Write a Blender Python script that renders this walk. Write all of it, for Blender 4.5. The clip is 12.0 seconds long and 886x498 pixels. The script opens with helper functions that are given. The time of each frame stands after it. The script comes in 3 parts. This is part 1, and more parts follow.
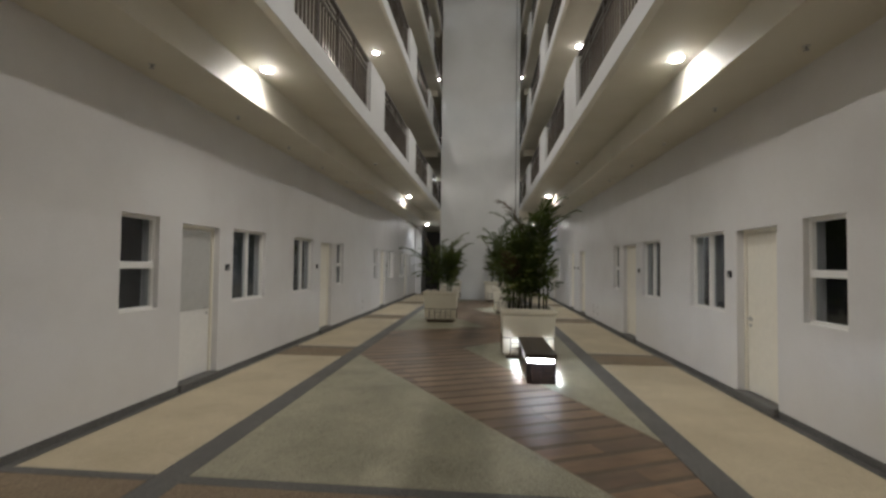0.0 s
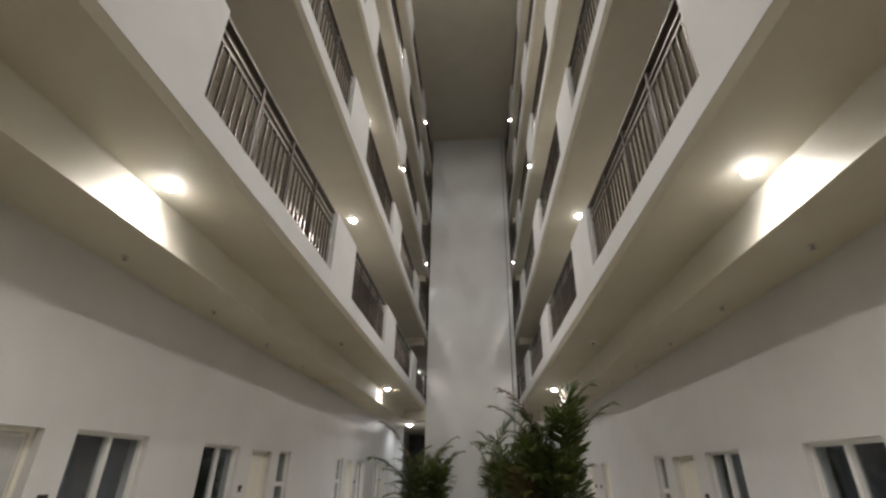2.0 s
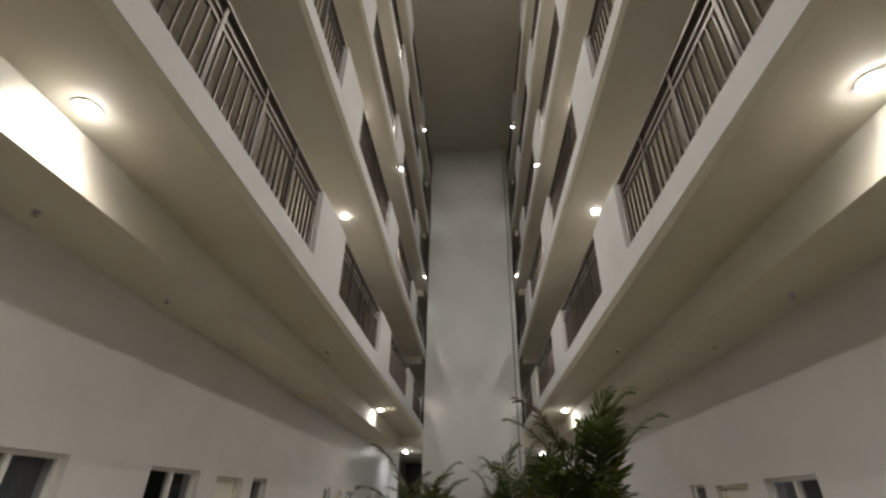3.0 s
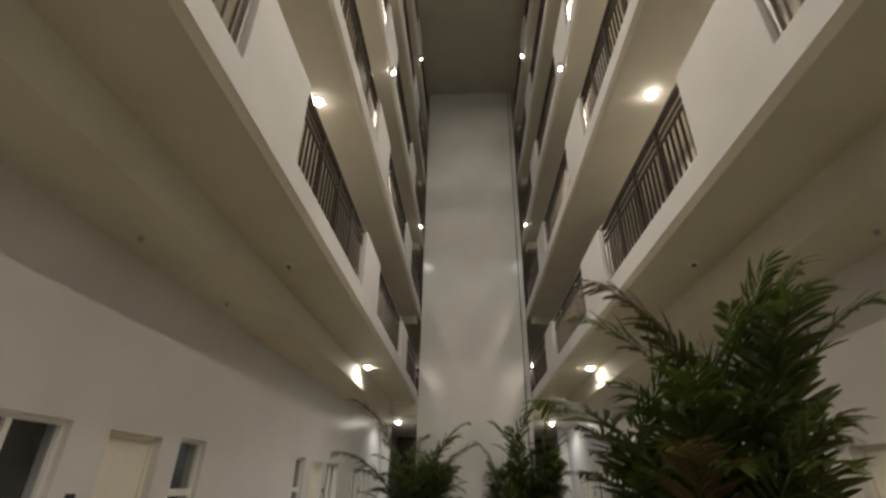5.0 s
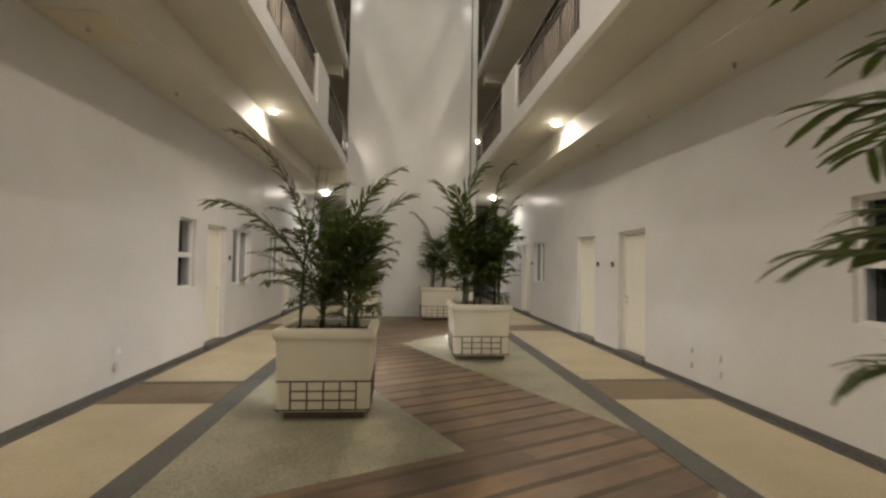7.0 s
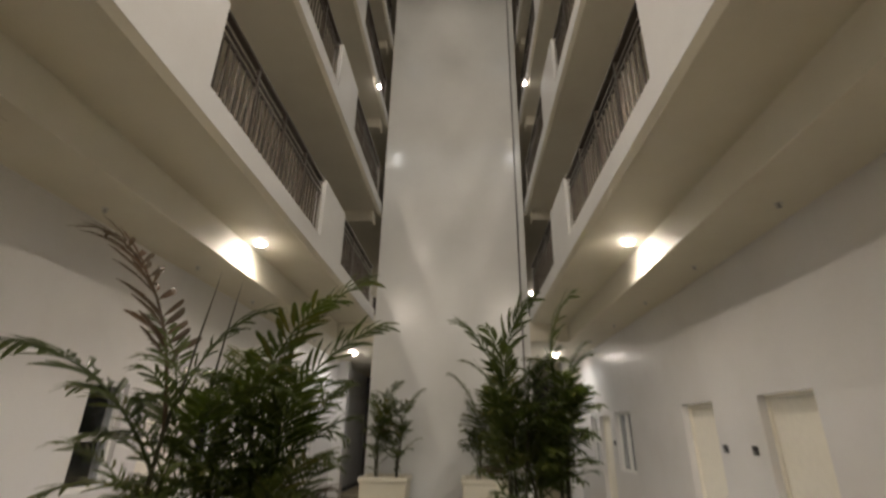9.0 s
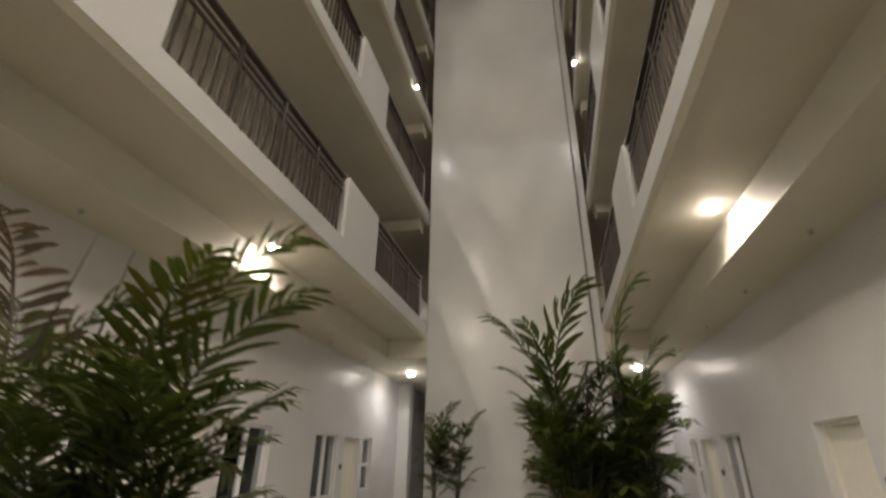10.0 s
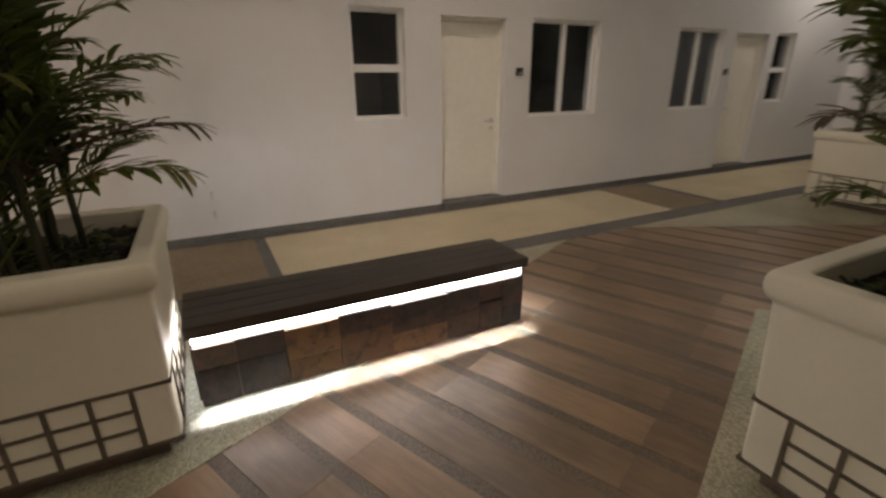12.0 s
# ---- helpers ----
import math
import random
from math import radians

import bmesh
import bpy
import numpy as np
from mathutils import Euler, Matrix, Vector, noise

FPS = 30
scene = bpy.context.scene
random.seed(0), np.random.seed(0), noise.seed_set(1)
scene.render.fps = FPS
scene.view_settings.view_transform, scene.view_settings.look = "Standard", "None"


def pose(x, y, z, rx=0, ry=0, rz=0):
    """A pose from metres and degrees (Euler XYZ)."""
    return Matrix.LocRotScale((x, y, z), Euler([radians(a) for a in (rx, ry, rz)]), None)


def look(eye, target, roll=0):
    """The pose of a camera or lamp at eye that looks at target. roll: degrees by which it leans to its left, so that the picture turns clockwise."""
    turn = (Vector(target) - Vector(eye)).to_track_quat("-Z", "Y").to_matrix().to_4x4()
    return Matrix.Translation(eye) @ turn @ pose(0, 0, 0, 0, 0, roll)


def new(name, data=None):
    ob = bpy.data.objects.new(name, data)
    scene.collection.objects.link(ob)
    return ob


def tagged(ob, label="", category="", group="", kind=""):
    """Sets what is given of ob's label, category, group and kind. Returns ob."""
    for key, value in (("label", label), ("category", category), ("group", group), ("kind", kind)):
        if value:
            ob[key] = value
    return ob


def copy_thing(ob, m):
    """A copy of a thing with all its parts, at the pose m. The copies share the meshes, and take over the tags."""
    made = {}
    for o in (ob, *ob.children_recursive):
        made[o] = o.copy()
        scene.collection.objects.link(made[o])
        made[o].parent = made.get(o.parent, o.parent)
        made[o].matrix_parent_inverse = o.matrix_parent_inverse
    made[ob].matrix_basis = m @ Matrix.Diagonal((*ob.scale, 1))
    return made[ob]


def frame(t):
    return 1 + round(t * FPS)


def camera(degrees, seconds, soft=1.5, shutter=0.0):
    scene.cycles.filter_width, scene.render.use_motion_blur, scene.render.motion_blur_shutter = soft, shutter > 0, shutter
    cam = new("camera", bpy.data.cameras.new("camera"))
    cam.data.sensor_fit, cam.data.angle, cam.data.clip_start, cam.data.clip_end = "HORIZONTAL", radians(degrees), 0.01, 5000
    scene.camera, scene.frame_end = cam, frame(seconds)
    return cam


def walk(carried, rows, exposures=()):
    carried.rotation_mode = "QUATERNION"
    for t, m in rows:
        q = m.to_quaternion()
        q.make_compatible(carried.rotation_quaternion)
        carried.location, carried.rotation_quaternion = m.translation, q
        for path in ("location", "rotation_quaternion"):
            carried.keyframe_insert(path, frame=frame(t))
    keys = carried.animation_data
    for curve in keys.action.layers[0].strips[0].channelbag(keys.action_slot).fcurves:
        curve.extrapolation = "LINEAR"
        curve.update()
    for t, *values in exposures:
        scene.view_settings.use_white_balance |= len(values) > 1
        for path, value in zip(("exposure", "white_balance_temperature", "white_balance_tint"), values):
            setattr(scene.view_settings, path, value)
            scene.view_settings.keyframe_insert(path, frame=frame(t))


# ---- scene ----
cam = camera(87.0, 12.0, soft=2.5, shutter=0.35)
PATH = [
    (0, (0.284, -0.525, 1.634), (0.103, 1.465, 1.699), 0.7),
    (0.5, (0.292, 0.05, 1.676), (0.128, 2.024, 1.951), 0.8),
    (1, (0.279, 0.59, 1.734), (0.125, 2.511, 2.267), 0.8),
    (1.5, (0.303, 1.146, 1.78), (0.159, 2.995, 2.53), 0.9),
    (2, (0.216, 1.776, 1.804), (0.081, 3.573, 2.671), 0.9),
    (2.5, (0.148, 2.377, 1.789), (0.024, 4.153, 2.7), 0.9),
    (4.3, (-0.203, 4.565, 1.790), (-0.323, 6.243, 2.872), 1.3),
    (4.5, (-0.219, 4.823, 1.766), (-0.335, 6.514, 2.828), 1.3),
    (5, (-0.26, 5.542, 1.706), (-0.356, 7.324, 2.608), 1.0),
    (5.5, (-0.335, 6.102, 1.622), (-0.384, 7.997, 2.26), 0.8),
    (6, (-0.257, 6.747, 1.613), (-0.251, 8.718, 1.952), 1.1),
    (6.5, (-0.263, 7.383, 1.562), (-0.155, 9.377, 1.682), 0.8),
    (6.7, (-0.262, 7.632, 1.535), (-0.100, 9.625, 1.591), 0.9),
    (8.3, (0.045, 9.625, 1.562), (0.233, 11.608, 1.739), 0.9),
    (8.5, (0.124, 9.849, 1.596), (0.227, 11.821, 1.915), 0.9),
    (9, (0.332, 10.346, 1.665), (0.237, 12.203, 2.403), 0.9),
    (9.5, (0.483, 10.909, 1.73), (0.213, 12.645, 2.686), 0.8),
    (10, (0.741, 11.487, 1.679), (0.333, 13.262, 2.506), 0.7),
    (10.5, (0.979, 12.157, 1.62), (0.354, 14.021, 1.987), 0.3),
    (11, (1.178, 12.718, 1.512), (0.196, 14.456, 1.394), 0.3),
    (11.5, (1.279, 13.201, 1.473), (-0.136, 14.524, 0.975), -0.5),
    (12, (1.334, 13.676, 1.472), (-0.34, 14.531, 0.789), -0.4),
]
# (seconds, exposure, white balance in kelvin, tint)
EXPOSURES = [(0.0, -0.57, 6360, 11), (1.5, -0.29, 6410, 12), (2.5, -0.43, 6510, 12), (4.5, -0.76, 7110, 12), (5.5, -0.17, 7310, 12), (6.5, 0.04, 7410, 12), (8.5, -0.16, 7210, 14), (9.5, -0.14, 7210, 14), (10.5, -0.25, 7410, 14), (11.0, -0.47, 7710, 17), (12.0, -0.62, 7710, 19)]
walk(cam, [(t, look(eye, target, roll)) for t, eye, target, roll in PATH], EXPOSURES)

# ---- world and lights ----
world = bpy.data.worlds.new("night")
scene.world = world
world.use_nodes = True
world.node_tree.nodes["Background"].inputs[0].default_value = (0.03, 0.04, 0.06, 1)
world.node_tree.nodes["Background"].inputs[1].default_value = 0.05

WALL_X = 3.5          # corridor walls stand at x = -3.5 and 3.5
EDGE_X = 1.86         # balcony edges
SOFFIT_X = 2.71       # inner face of the dropped soffit
SOFFIT_Z = 3.69
CEIL_Z = 4.09
RISE = 0.335          # from a balcony slab's underside to the foot of its railing
STOREY = 2.83
LEVELS = 5
ROOF_Z = 17.5
Y0, Y1 = -7.0, 29.0
END_Y = 21.25

LAMP_COOL = (1.0, 0.95, 0.865)
LAMP_STRIP = (0.66, 0.80, 1.0)
LAMP_BLUE = (0.86, 0.95, 1.0)
P_GROUND, P_UPPER, P_FAR, P_SPOT, P_STRIP = 62.0, 255.0, 42.0, 12.0, 12.5
LED_GLOW = 42.0

# (x, y, z, watts, colour, cone) of the recessed downlights
DOWNLIGHTS = []
for side in (-1, 1):
    for y in (-5.9, 5.11, 16.2):
        DOWNLIGHTS.append((side * 2.5, y, CEIL_Z, P_GROUND, LAMP_COOL, 164))
    DOWNLIGHTS.append((side * 2.69, 23.0, SOFFIT_Z - 0.04, P_FAR, LAMP_BLUE, 164))
    DOWNLIGHTS.append((side * 2.95, 28.3, CEIL_Z + STOREY, 5.0, LAMP_BLUE, 164))
    for level in range(1, LEVELS):
        for y in (-0.1, 10.81):
            DOWNLIGHTS.append((side * 2.5, y, CEIL_Z + STOREY * level, P_UPPER, LAMP_COOL, 177))
    for y in (-0.1, 10.81):
        DOWNLIGHTS.append((side * 2.2, y, ROOF_Z, P_UPPER, LAMP_COOL, 177))
# (side, y, z) of the small spotlights on the balcony edges
EDGE_SPOTS = [(s, y, z) for s in (-1, 1) for y, z in ((12.84, 9.80), (19.6, 9.80), (17.4, 15.46))]


def lamp(name, kind, m, watts, colour):
    data = bpy.data.lights.new(name, kind)
    data.energy, data.color = watts, colour
    ob = new(name, data)
    ob.matrix_world = m
    return ob


for x, y, z, watts, colour, cone in DOWNLIGHTS:
    ob = lamp("downlight_lamp", "SPOT", pose(x, y, z - (0.125 if cone < 165 else 0.075)), watts, colour)
    ob.data.spot_size, ob.data.spot_blend, ob.data.shadow_soft_size = radians(cone), 0.35 if cone < 165 else 0.18, 0.125 if cone < 165 else 0.03
for s, y, z in EDGE_SPOTS:
    ob = lamp("spotlight_lamp", "SPOT", pose(s * 1.79, y, z - 0.15), P_SPOT, LAMP_BLUE)
    ob.data.spot_size, ob.data.spot_blend, ob.data.shadow_soft_size = radians(168), 0.4, 0.04

# (x, y, length, height) of the benches, and the light strips under their seats
BENCHES = [(1.07, 6.05, 1.62, 0.405), (-1.035, 13.47, 1.90, 0.435), (1.04, 16.15, 1.80, 0.435)]
for x, y, length, top in BENCHES:
    for s in (-1, 1):
        ob = lamp("strip_lamp", "AREA", pose(x + s * 0.207, y + length / 2, top - 0.066, 0, -s * 12, 0), P_STRIP, LAMP_STRIP)
        ob.data.shape, ob.data.size, ob.data.size_y, ob.data.spread = "RECTANGLE", 0.012, length - 0.05, radians(29)
    for s, yy in ((-1, y), (1, y + length)):
        ob = lamp("strip_lamp", "AREA", pose(x, yy + s * 0.003, top - 0.066, s * 20, 0, 0), P_STRIP * 0.12, LAMP_STRIP)
        ob.data.shape, ob.data.size, ob.data.size_y, ob.data.spread = "RECTANGLE", 0.36, 0.012, radians(90)


# ---- materials ----
def material(name, rough=0.6, metal=0.0, spec=0.5):
    m = bpy.data.materials.new(name)
    m.use_nodes = True
    t = m.node_tree
    b = t.nodes["Principled BSDF"]
    b.inputs["Roughness"].default_value, b.inputs["Metallic"].default_value = rough, metal
    b.inputs["Specular IOR Level"].default_value = spec
    return m, t, b


def link(t, a, b):
    t.links.new(a, b)


def coords(t, scale=1.0, stretch=(1, 1, 1)):
    c = t.nodes.new("ShaderNodeTexCoord")
    m = t.nodes.new("ShaderNodeMapping")
    m.inputs["Scale"].default_value = tuple(scale * s for s in stretch)
    link(t, c.outputs["Object"], m.inputs["Vector"])
    return m.outputs["Vector"]


def noise_tex(t, vec, scale, detail=4.0, rough=0.55):
    n = t.nodes.new("ShaderNodeTexNoise")
    n.inputs["Scale"].default_value, n.inputs["Detail"].default_value, n.inputs["Roughness"].default_value = scale, detail, rough
    link(t, vec, n.inputs["Vector"])
    return n.outputs["Fac"]


def ramp(t, fac, stops):
    r = t.nodes.new("ShaderNodeValToRGB")
    e = r.color_ramp.elements
    while len(e) < len(stops):
        e.new(0.5)
    for el, (p, c) in zip(e, stops):
        el.position, el.color = p, (*c, 1)
    link(t, fac, r.inputs["Fac"])
    return r.outputs["Color"]


def mix(t, fac, a, b, mode="MIX"):
    n = t.nodes.new("ShaderNodeMix")
    n.data_type, n.blend_type = "RGBA", mode
    for sock, v in ((n.inputs[0], fac), (n.inputs[6], a), (n.inputs[7], b)):
        if isinstance(v, (int, float)):
            sock.default_value = v
        elif isinstance(v, tuple):
            sock.default_value = (*v, 1)
        else:
            link(t, v, sock)
    return n.outputs[2]


def bump(t, b, height, strength, distance=0.01):
    n = t.nodes.new("ShaderNodeBump")
    n.inputs["Strength"].default_value, n.inputs["Distance"].default_value = strength, distance
    link(t, height, n.inputs["Height"])
    link(t, n.outputs["Normal"], b.inputs["Normal"])


def plaster(name, colour, stain, rough=0.6, spec=0.3):
    """Painted plaster: a trowelled bump and faint broad stains."""
    m, t, b = material(name, rough, 0, spec)
    v = coords(t)
    big = noise_tex(t, v, 0.9, 5, 0.6)
    fine = noise_tex(t, v, 55, 3)
    base = mix(t, ramp(t, big, [(0.42, (0, 0, 0)), (0.72, (1, 1, 1))]), colour, stain)
    link(t, mix(t, 0.05, base, ramp(t, fine, [(0.3, (0.4, 0.4, 0.4)), (0.7, (1, 1, 1))]), "MULTIPLY"), b.inputs["Base Color"])
    wave = noise_tex(t, v, 3.5, 2)
    s = t.nodes.new("ShaderNodeMath")
    s.operation = "MULTIPLY_ADD"
    link(t, wave, s.inputs[0])
    s.inputs[1].default_value = 2.0
    link(t, fine, s.inputs[2])
    bump(t, b, s.outputs[0], 0.12, 0.004)
    return m


def speckled(name, colour, dark, light, scale, rough=0.6, relief=0.35, blotch=None):
    """Pebble wash or terrazzo: small grains of three shades over slow blotches."""
    m, t, b = material(name, rough, 0, 0.35)
    v = coords(t)
    vor = t.nodes.new("ShaderNodeTexVoronoi")
    vor.inputs["Scale"].default_value = scale
    link(t, v, vor.inputs["Vector"])
    sep = t.nodes.new("ShaderNodeSeparateColor")
    link(t, vor.outputs["Color"], sep.inputs["Color"])
    grains = ramp(t, sep.outputs[0], [(0.0, dark), (0.45, colour), (1.0, light)])
    big = noise_tex(t, v, 1.3, 5, 0.6)
    tone = ramp(t, big, [(0.3, blotch or (0.75, 0.75, 0.75)), (0.7, (1.08, 1.08, 1.08))])
    link(t, mix(t, 1.0, grains, tone, "MULTIPLY"), b.inputs["Base Color"])
    bump(t, b, vor.outputs["Distance"], relief, 0.004)
    return m


def wooden(name, light, dark, along=(0.6, 9, 9), rough=0.5, vary=0.35, spec=0.4):
    """Wood grain drawn out along the piece's own x axis, each piece with its own shade."""
    m, t, b = material(name, rough, 0, spec)
    info = t.nodes.new("ShaderNodeObjectInfo")
    c = t.nodes.new("ShaderNodeTexCoord")
    off = t.nodes.new("ShaderNodeVectorMath")
    off.operation = "ADD"
    link(t, c.outputs["Object"], off.inputs[0])
    mul = t.nodes.new("ShaderNodeMath")
    mul.operation = "MULTIPLY"
    mul.inputs[1].default_value = 37.0
    link(t, info.outputs["Random"], mul.inputs[0])
    link(t, mul.outputs[0], off.inputs[1])
    mp = t.nodes.new("ShaderNodeMapping")
    mp.inputs["Scale"].default_value = along
    link(t, off.outputs[0], mp.inputs["Vector"])
    grain = noise_tex(t, mp.outputs["Vector"], 3.0, 6, 0.65)
    big = noise_tex(t, off.outputs[0], 2.2, 3)
    col = ramp(t, grain, [(0.3, dark), (0.7, light)])
    tone = ramp(t, info.outputs["Random"], [(0.0, (1 - vary, 1 - vary, 1 - vary * 0.9)), (0.5, (1, 0.96, 0.9)), (1.0, (1 + vary * 0.6, 1 + vary * 0.4, 1 + vary * 0.2))])
    col = mix(t, 1.0, col, tone, "MULTIPLY")
    col = mix(t, 1.0, col, ramp(t, big, [(0.3, (0.72, 0.72, 0.74)), (0.7, (1.1, 1.08, 1.05))]), "MULTIPLY")
    link(t, col, b.inputs["Base Color"])
    bump(t, b, grain, 0.25, 0.003)
    return m


def plain(name, colour, rough=0.5, metal=0.0, spec=0.5, vary=0.12):
    m, t, b = material(name, rough, metal, spec)
    v = coords(t)
    n = noise_tex(t, v, 14, 4)
    lo = tuple(c * (1 - vary) for c in colour)
    hi = tuple(min(1, c * (1 + vary)) for c in colour)
    link(t, ramp(t, n, [(0.3, lo), (0.7, hi)]), b.inputs["Base Color"])
    return m


def glowing(name, colour, strength):
    m = bpy.data.materials.new(name)
    m.use_nodes = True
    b = m.node_tree.nodes["Principled BSDF"]
    b.inputs["Base Color"].default_value = (0.8, 0.8, 0.8, 1)
    b.inputs["Emission Color"].default_value = (*colour, 1)
    b.inputs["Emission Strength"].default_value = strength
    return m


def leafy(name, dark, light):
    m, t, b = material(name, 0.42, 0, 0.5)
    info = t.nodes.new("ShaderNodeObjectInfo")
    geo = t.nodes.new("ShaderNodeNewGeometry")
    add = t.nodes.new("ShaderNodeMath")
    add.operation = "MULTIPLY_ADD"
    link(t, geo.outputs["Random Per Island"], add.inputs[0])
    add.inputs[1].default_value = 0.45
    hlf = t.nodes.new("ShaderNodeMath")
    hlf.operation = "MULTIPLY"
    hlf.inputs[1].default_value = 0.55
    link(t, info.outputs["Random"], hlf.inputs[0])
    link(t, hlf.outputs[0], add.inputs[2])
    link(t, ramp(t, add.outputs[0], [(0.1, dark), (0.75, light), (0.97, (light[0] * 2.0, light[1] * 1.2, light[2]))]), b.inputs["Base Color"])
    b.inputs["Transmission Weight"].default_value = 0.0
    tr = t.nodes.new("ShaderNodeBsdfTranslucent")
    tr.inputs["Color"].default_value = (light[0] * 1.5, light[1] * 1.8, light[2], 1)
    ms = t.nodes.new("ShaderNodeMixShader")
    ms.inputs[0].default_value = 0.28
    link(t, b.outputs[0], ms.inputs[1])
    link(t, tr.outputs[0], ms.inputs[2])
    link(t, ms.outputs[0], t.nodes["Material Output"].inputs["Surface"])
    return m


def slate(name):
    """Split slate: each piece a dark grey, plum, brown or rust shade, with cloudy rust stains and a riven surface."""
    m, t, b = material(name, 0.55, 0, 0.35)
    info = t.nodes.new("ShaderNodeObjectInfo")
    v = coords(t)
    tone = ramp(t, info.outputs["Random"], [(0.0, (0.036, 0.033, 0.033)), (0.3, (0.075, 0.048, 0.041)), (0.6, (0.050, 0.038, 0.035)), (0.85, (0.090, 0.055, 0.040)), (0.97, (0.19, 0.105, 0.050))])
    cloud = noise_tex(t, v, 7, 5, 0.6)
    tone = mix(t, ramp(t, cloud, [(0.5, (0, 0, 0)), (0.75, (0.7, 0.7, 0.7))]), tone, (0.120, 0.066, 0.043))
    grey = noise_tex(t, v, 17, 4, 0.6)
    link(t, mix(t, ramp(t, grey, [(0.5, (0, 0, 0)), (0.7, (0.8, 0.8, 0.8))]), tone, (0.030, 0.028, 0.029)), b.inputs["Base Color"])
    bump(t, b, noise_tex(t, v, 22, 6, 0.65), 0.6, 0.01)
    return m


M_WALL = plaster("wall_paint", (0.71, 0.70, 0.69), (0.655, 0.64, 0.625), 0.32, 0.45)
# darker copy of the wall paint, lowered so the upper corridors bounce less light
M_WALL_DIM = plaster("wall_paint_dimmed", (0.50, 0.47, 0.43), (0.44, 0.41, 0.37), 0.5)
M_CEIL = plaster("ceiling_paint", (0.71, 0.675, 0.575), (0.65, 0.61, 0.51), 0.6)
M_FASCIA = plaster("fascia_paint", (0.75, 0.76, 0.765), (0.69, 0.69, 0.69), 0.5)
M_ENDWALL = plaster("end_wall_paint", (0.80, 0.81, 0.80), (0.75, 0.76, 0.75), 0.22, 0.5)
M_CREAM = speckled("cream_pebble_wash", (0.565, 0.485, 0.338), (0.465, 0.395, 0.275), (0.655, 0.575, 0.425), 170, 0.6, 0.25, (0.86, 0.85, 0.82))
M_PEBBLE = speckled("grey_pebble_wash", (0.365, 0.340, 0.245), (0.245, 0.228, 0.168), (0.49, 0.455, 0.345), 110, 0.55, 0.5, (0.72, 0.74, 0.72))
M_STRIPE = speckled("grey_border_stone", (0.13, 0.125, 0.118), (0.08, 0.08, 0.078), (0.19, 0.185, 0.17), 140, 0.55, 0.25)
M_BROWN = speckled("brown_pebble_wash", (0.25, 0.185, 0.115), (0.15, 0.11, 0.07), (0.36, 0.28, 0.19), 150, 0.6, 0.3)
M_PLANK = wooden("wood_look_tile", (0.285, 0.196, 0.126), (0.196, 0.137, 0.089), (1.2, 9, 9), 0.40, 0.30)
M_GROUT = speckled("dark_grout", (0.150, 0.114, 0.080), (0.118, 0.090, 0.064), (0.182, 0.140, 0.100), 120, 0.6, 0.2)
M_DOOR = plain("cream_door_paint", (0.80, 0.765, 0.67), 0.4, 0, 0.45, 0.03)
M_DOOR_GREY = plain("grey_door_panel", (0.46, 0.46, 0.44), 0.5, 0, 0.4, 0.05)
M_FRAME = plain("white_window_frame", (0.78, 0.77, 0.74), 0.35, 0, 0.5, 0.03)
M_STEEL = plain("brushed_steel", (0.55, 0.54, 0.52), 0.3, 1.0)
M_RAIL = plain("dark_bronze_rail", (0.095, 0.078, 0.064), 0.32, 0.55, 0.5, 0.2)
M_BLACK = plain("black_plastic", (0.025, 0.025, 0.028), 0.35, 0, 0.5)
# near-black: the darkness of the unlit rooms is put into this colour
M_ROOM_BLACK = plain("unlit_room_black", (0.04, 0.04, 0.042), 0.9, 0, 0.2)
M_CURTAIN = plain("grey_curtain", (0.10, 0.105, 0.115), 0.9, 0, 0.1, 0.15)
M_PLANTER = plaster("planter_paint", (0.74, 0.70, 0.58), (0.64, 0.59, 0.46), 0.5)
M_INLAY = plain("brown_inlay", (0.11, 0.085, 0.062), 0.6, 0, 0.3, 0.25)
M_SOIL = speckled("potting_soil", (0.018, 0.015, 0.010), (0.008, 0.007, 0.005), (0.045, 0.038, 0.022), 60, 0.95, 1.0)
M_SEAT = wooden("dark_stained_seat", (0.060, 0.042, 0.032), (0.026, 0.019, 0.015), (0.6, 12, 12), 0.4, 0.25)
M_SLATE = slate("rust_slate")
# dark grey for the added balcony floor layer, to soak up lamp light
M_DIM_FLOOR = speckled("dim_balcony_floor", (0.15, 0.14, 0.125), (0.11, 0.105, 0.095), (0.19, 0.18, 0.16), 90, 0.5, 0.1)
M_HATCH = plain("yellowed_hatch_paint", (0.70, 0.62, 0.46), 0.6, 0, 0.3, 0.04)
M_LED = glowing("led_strip", (0.84, 0.92, 1.0), LED_GLOW)
M_LENS = glowing("lamp_lens", (1.0, 0.98, 0.95), 170.0)
M_CANE = wooden("palm_cane", (0.060, 0.068, 0.030), (0.028, 0.028, 0.016), (9, 9, 1.5), 0.5, 0.3)
M_LEAF = leafy("palm_leaf", (0.017, 0.028, 0.009), (0.088, 0.110, 0.027))
M_COVER = leafy("creeper_leaf", (0.010, 0.020, 0.004), (0.060, 0.076, 0.012))
M_DRY = leafy("dry_palm_leaf", (0.030, 0.021, 0.014), (0.085, 0.052, 0.03))
M_PIPE = plain("grey_pipe", (0.35, 0.35, 0.35), 0.45, 0, 0.4)
# brown-black that carries the far corridor's gloom in its colour
M_FAR_GLOOM = plain("far_gloom_brown", (0.03, 0.024, 0.02), 0.4, 0, 0.5, 0.2)

glass, gt, gb = material("window_glass", 0.03, 0.0, 0.5)
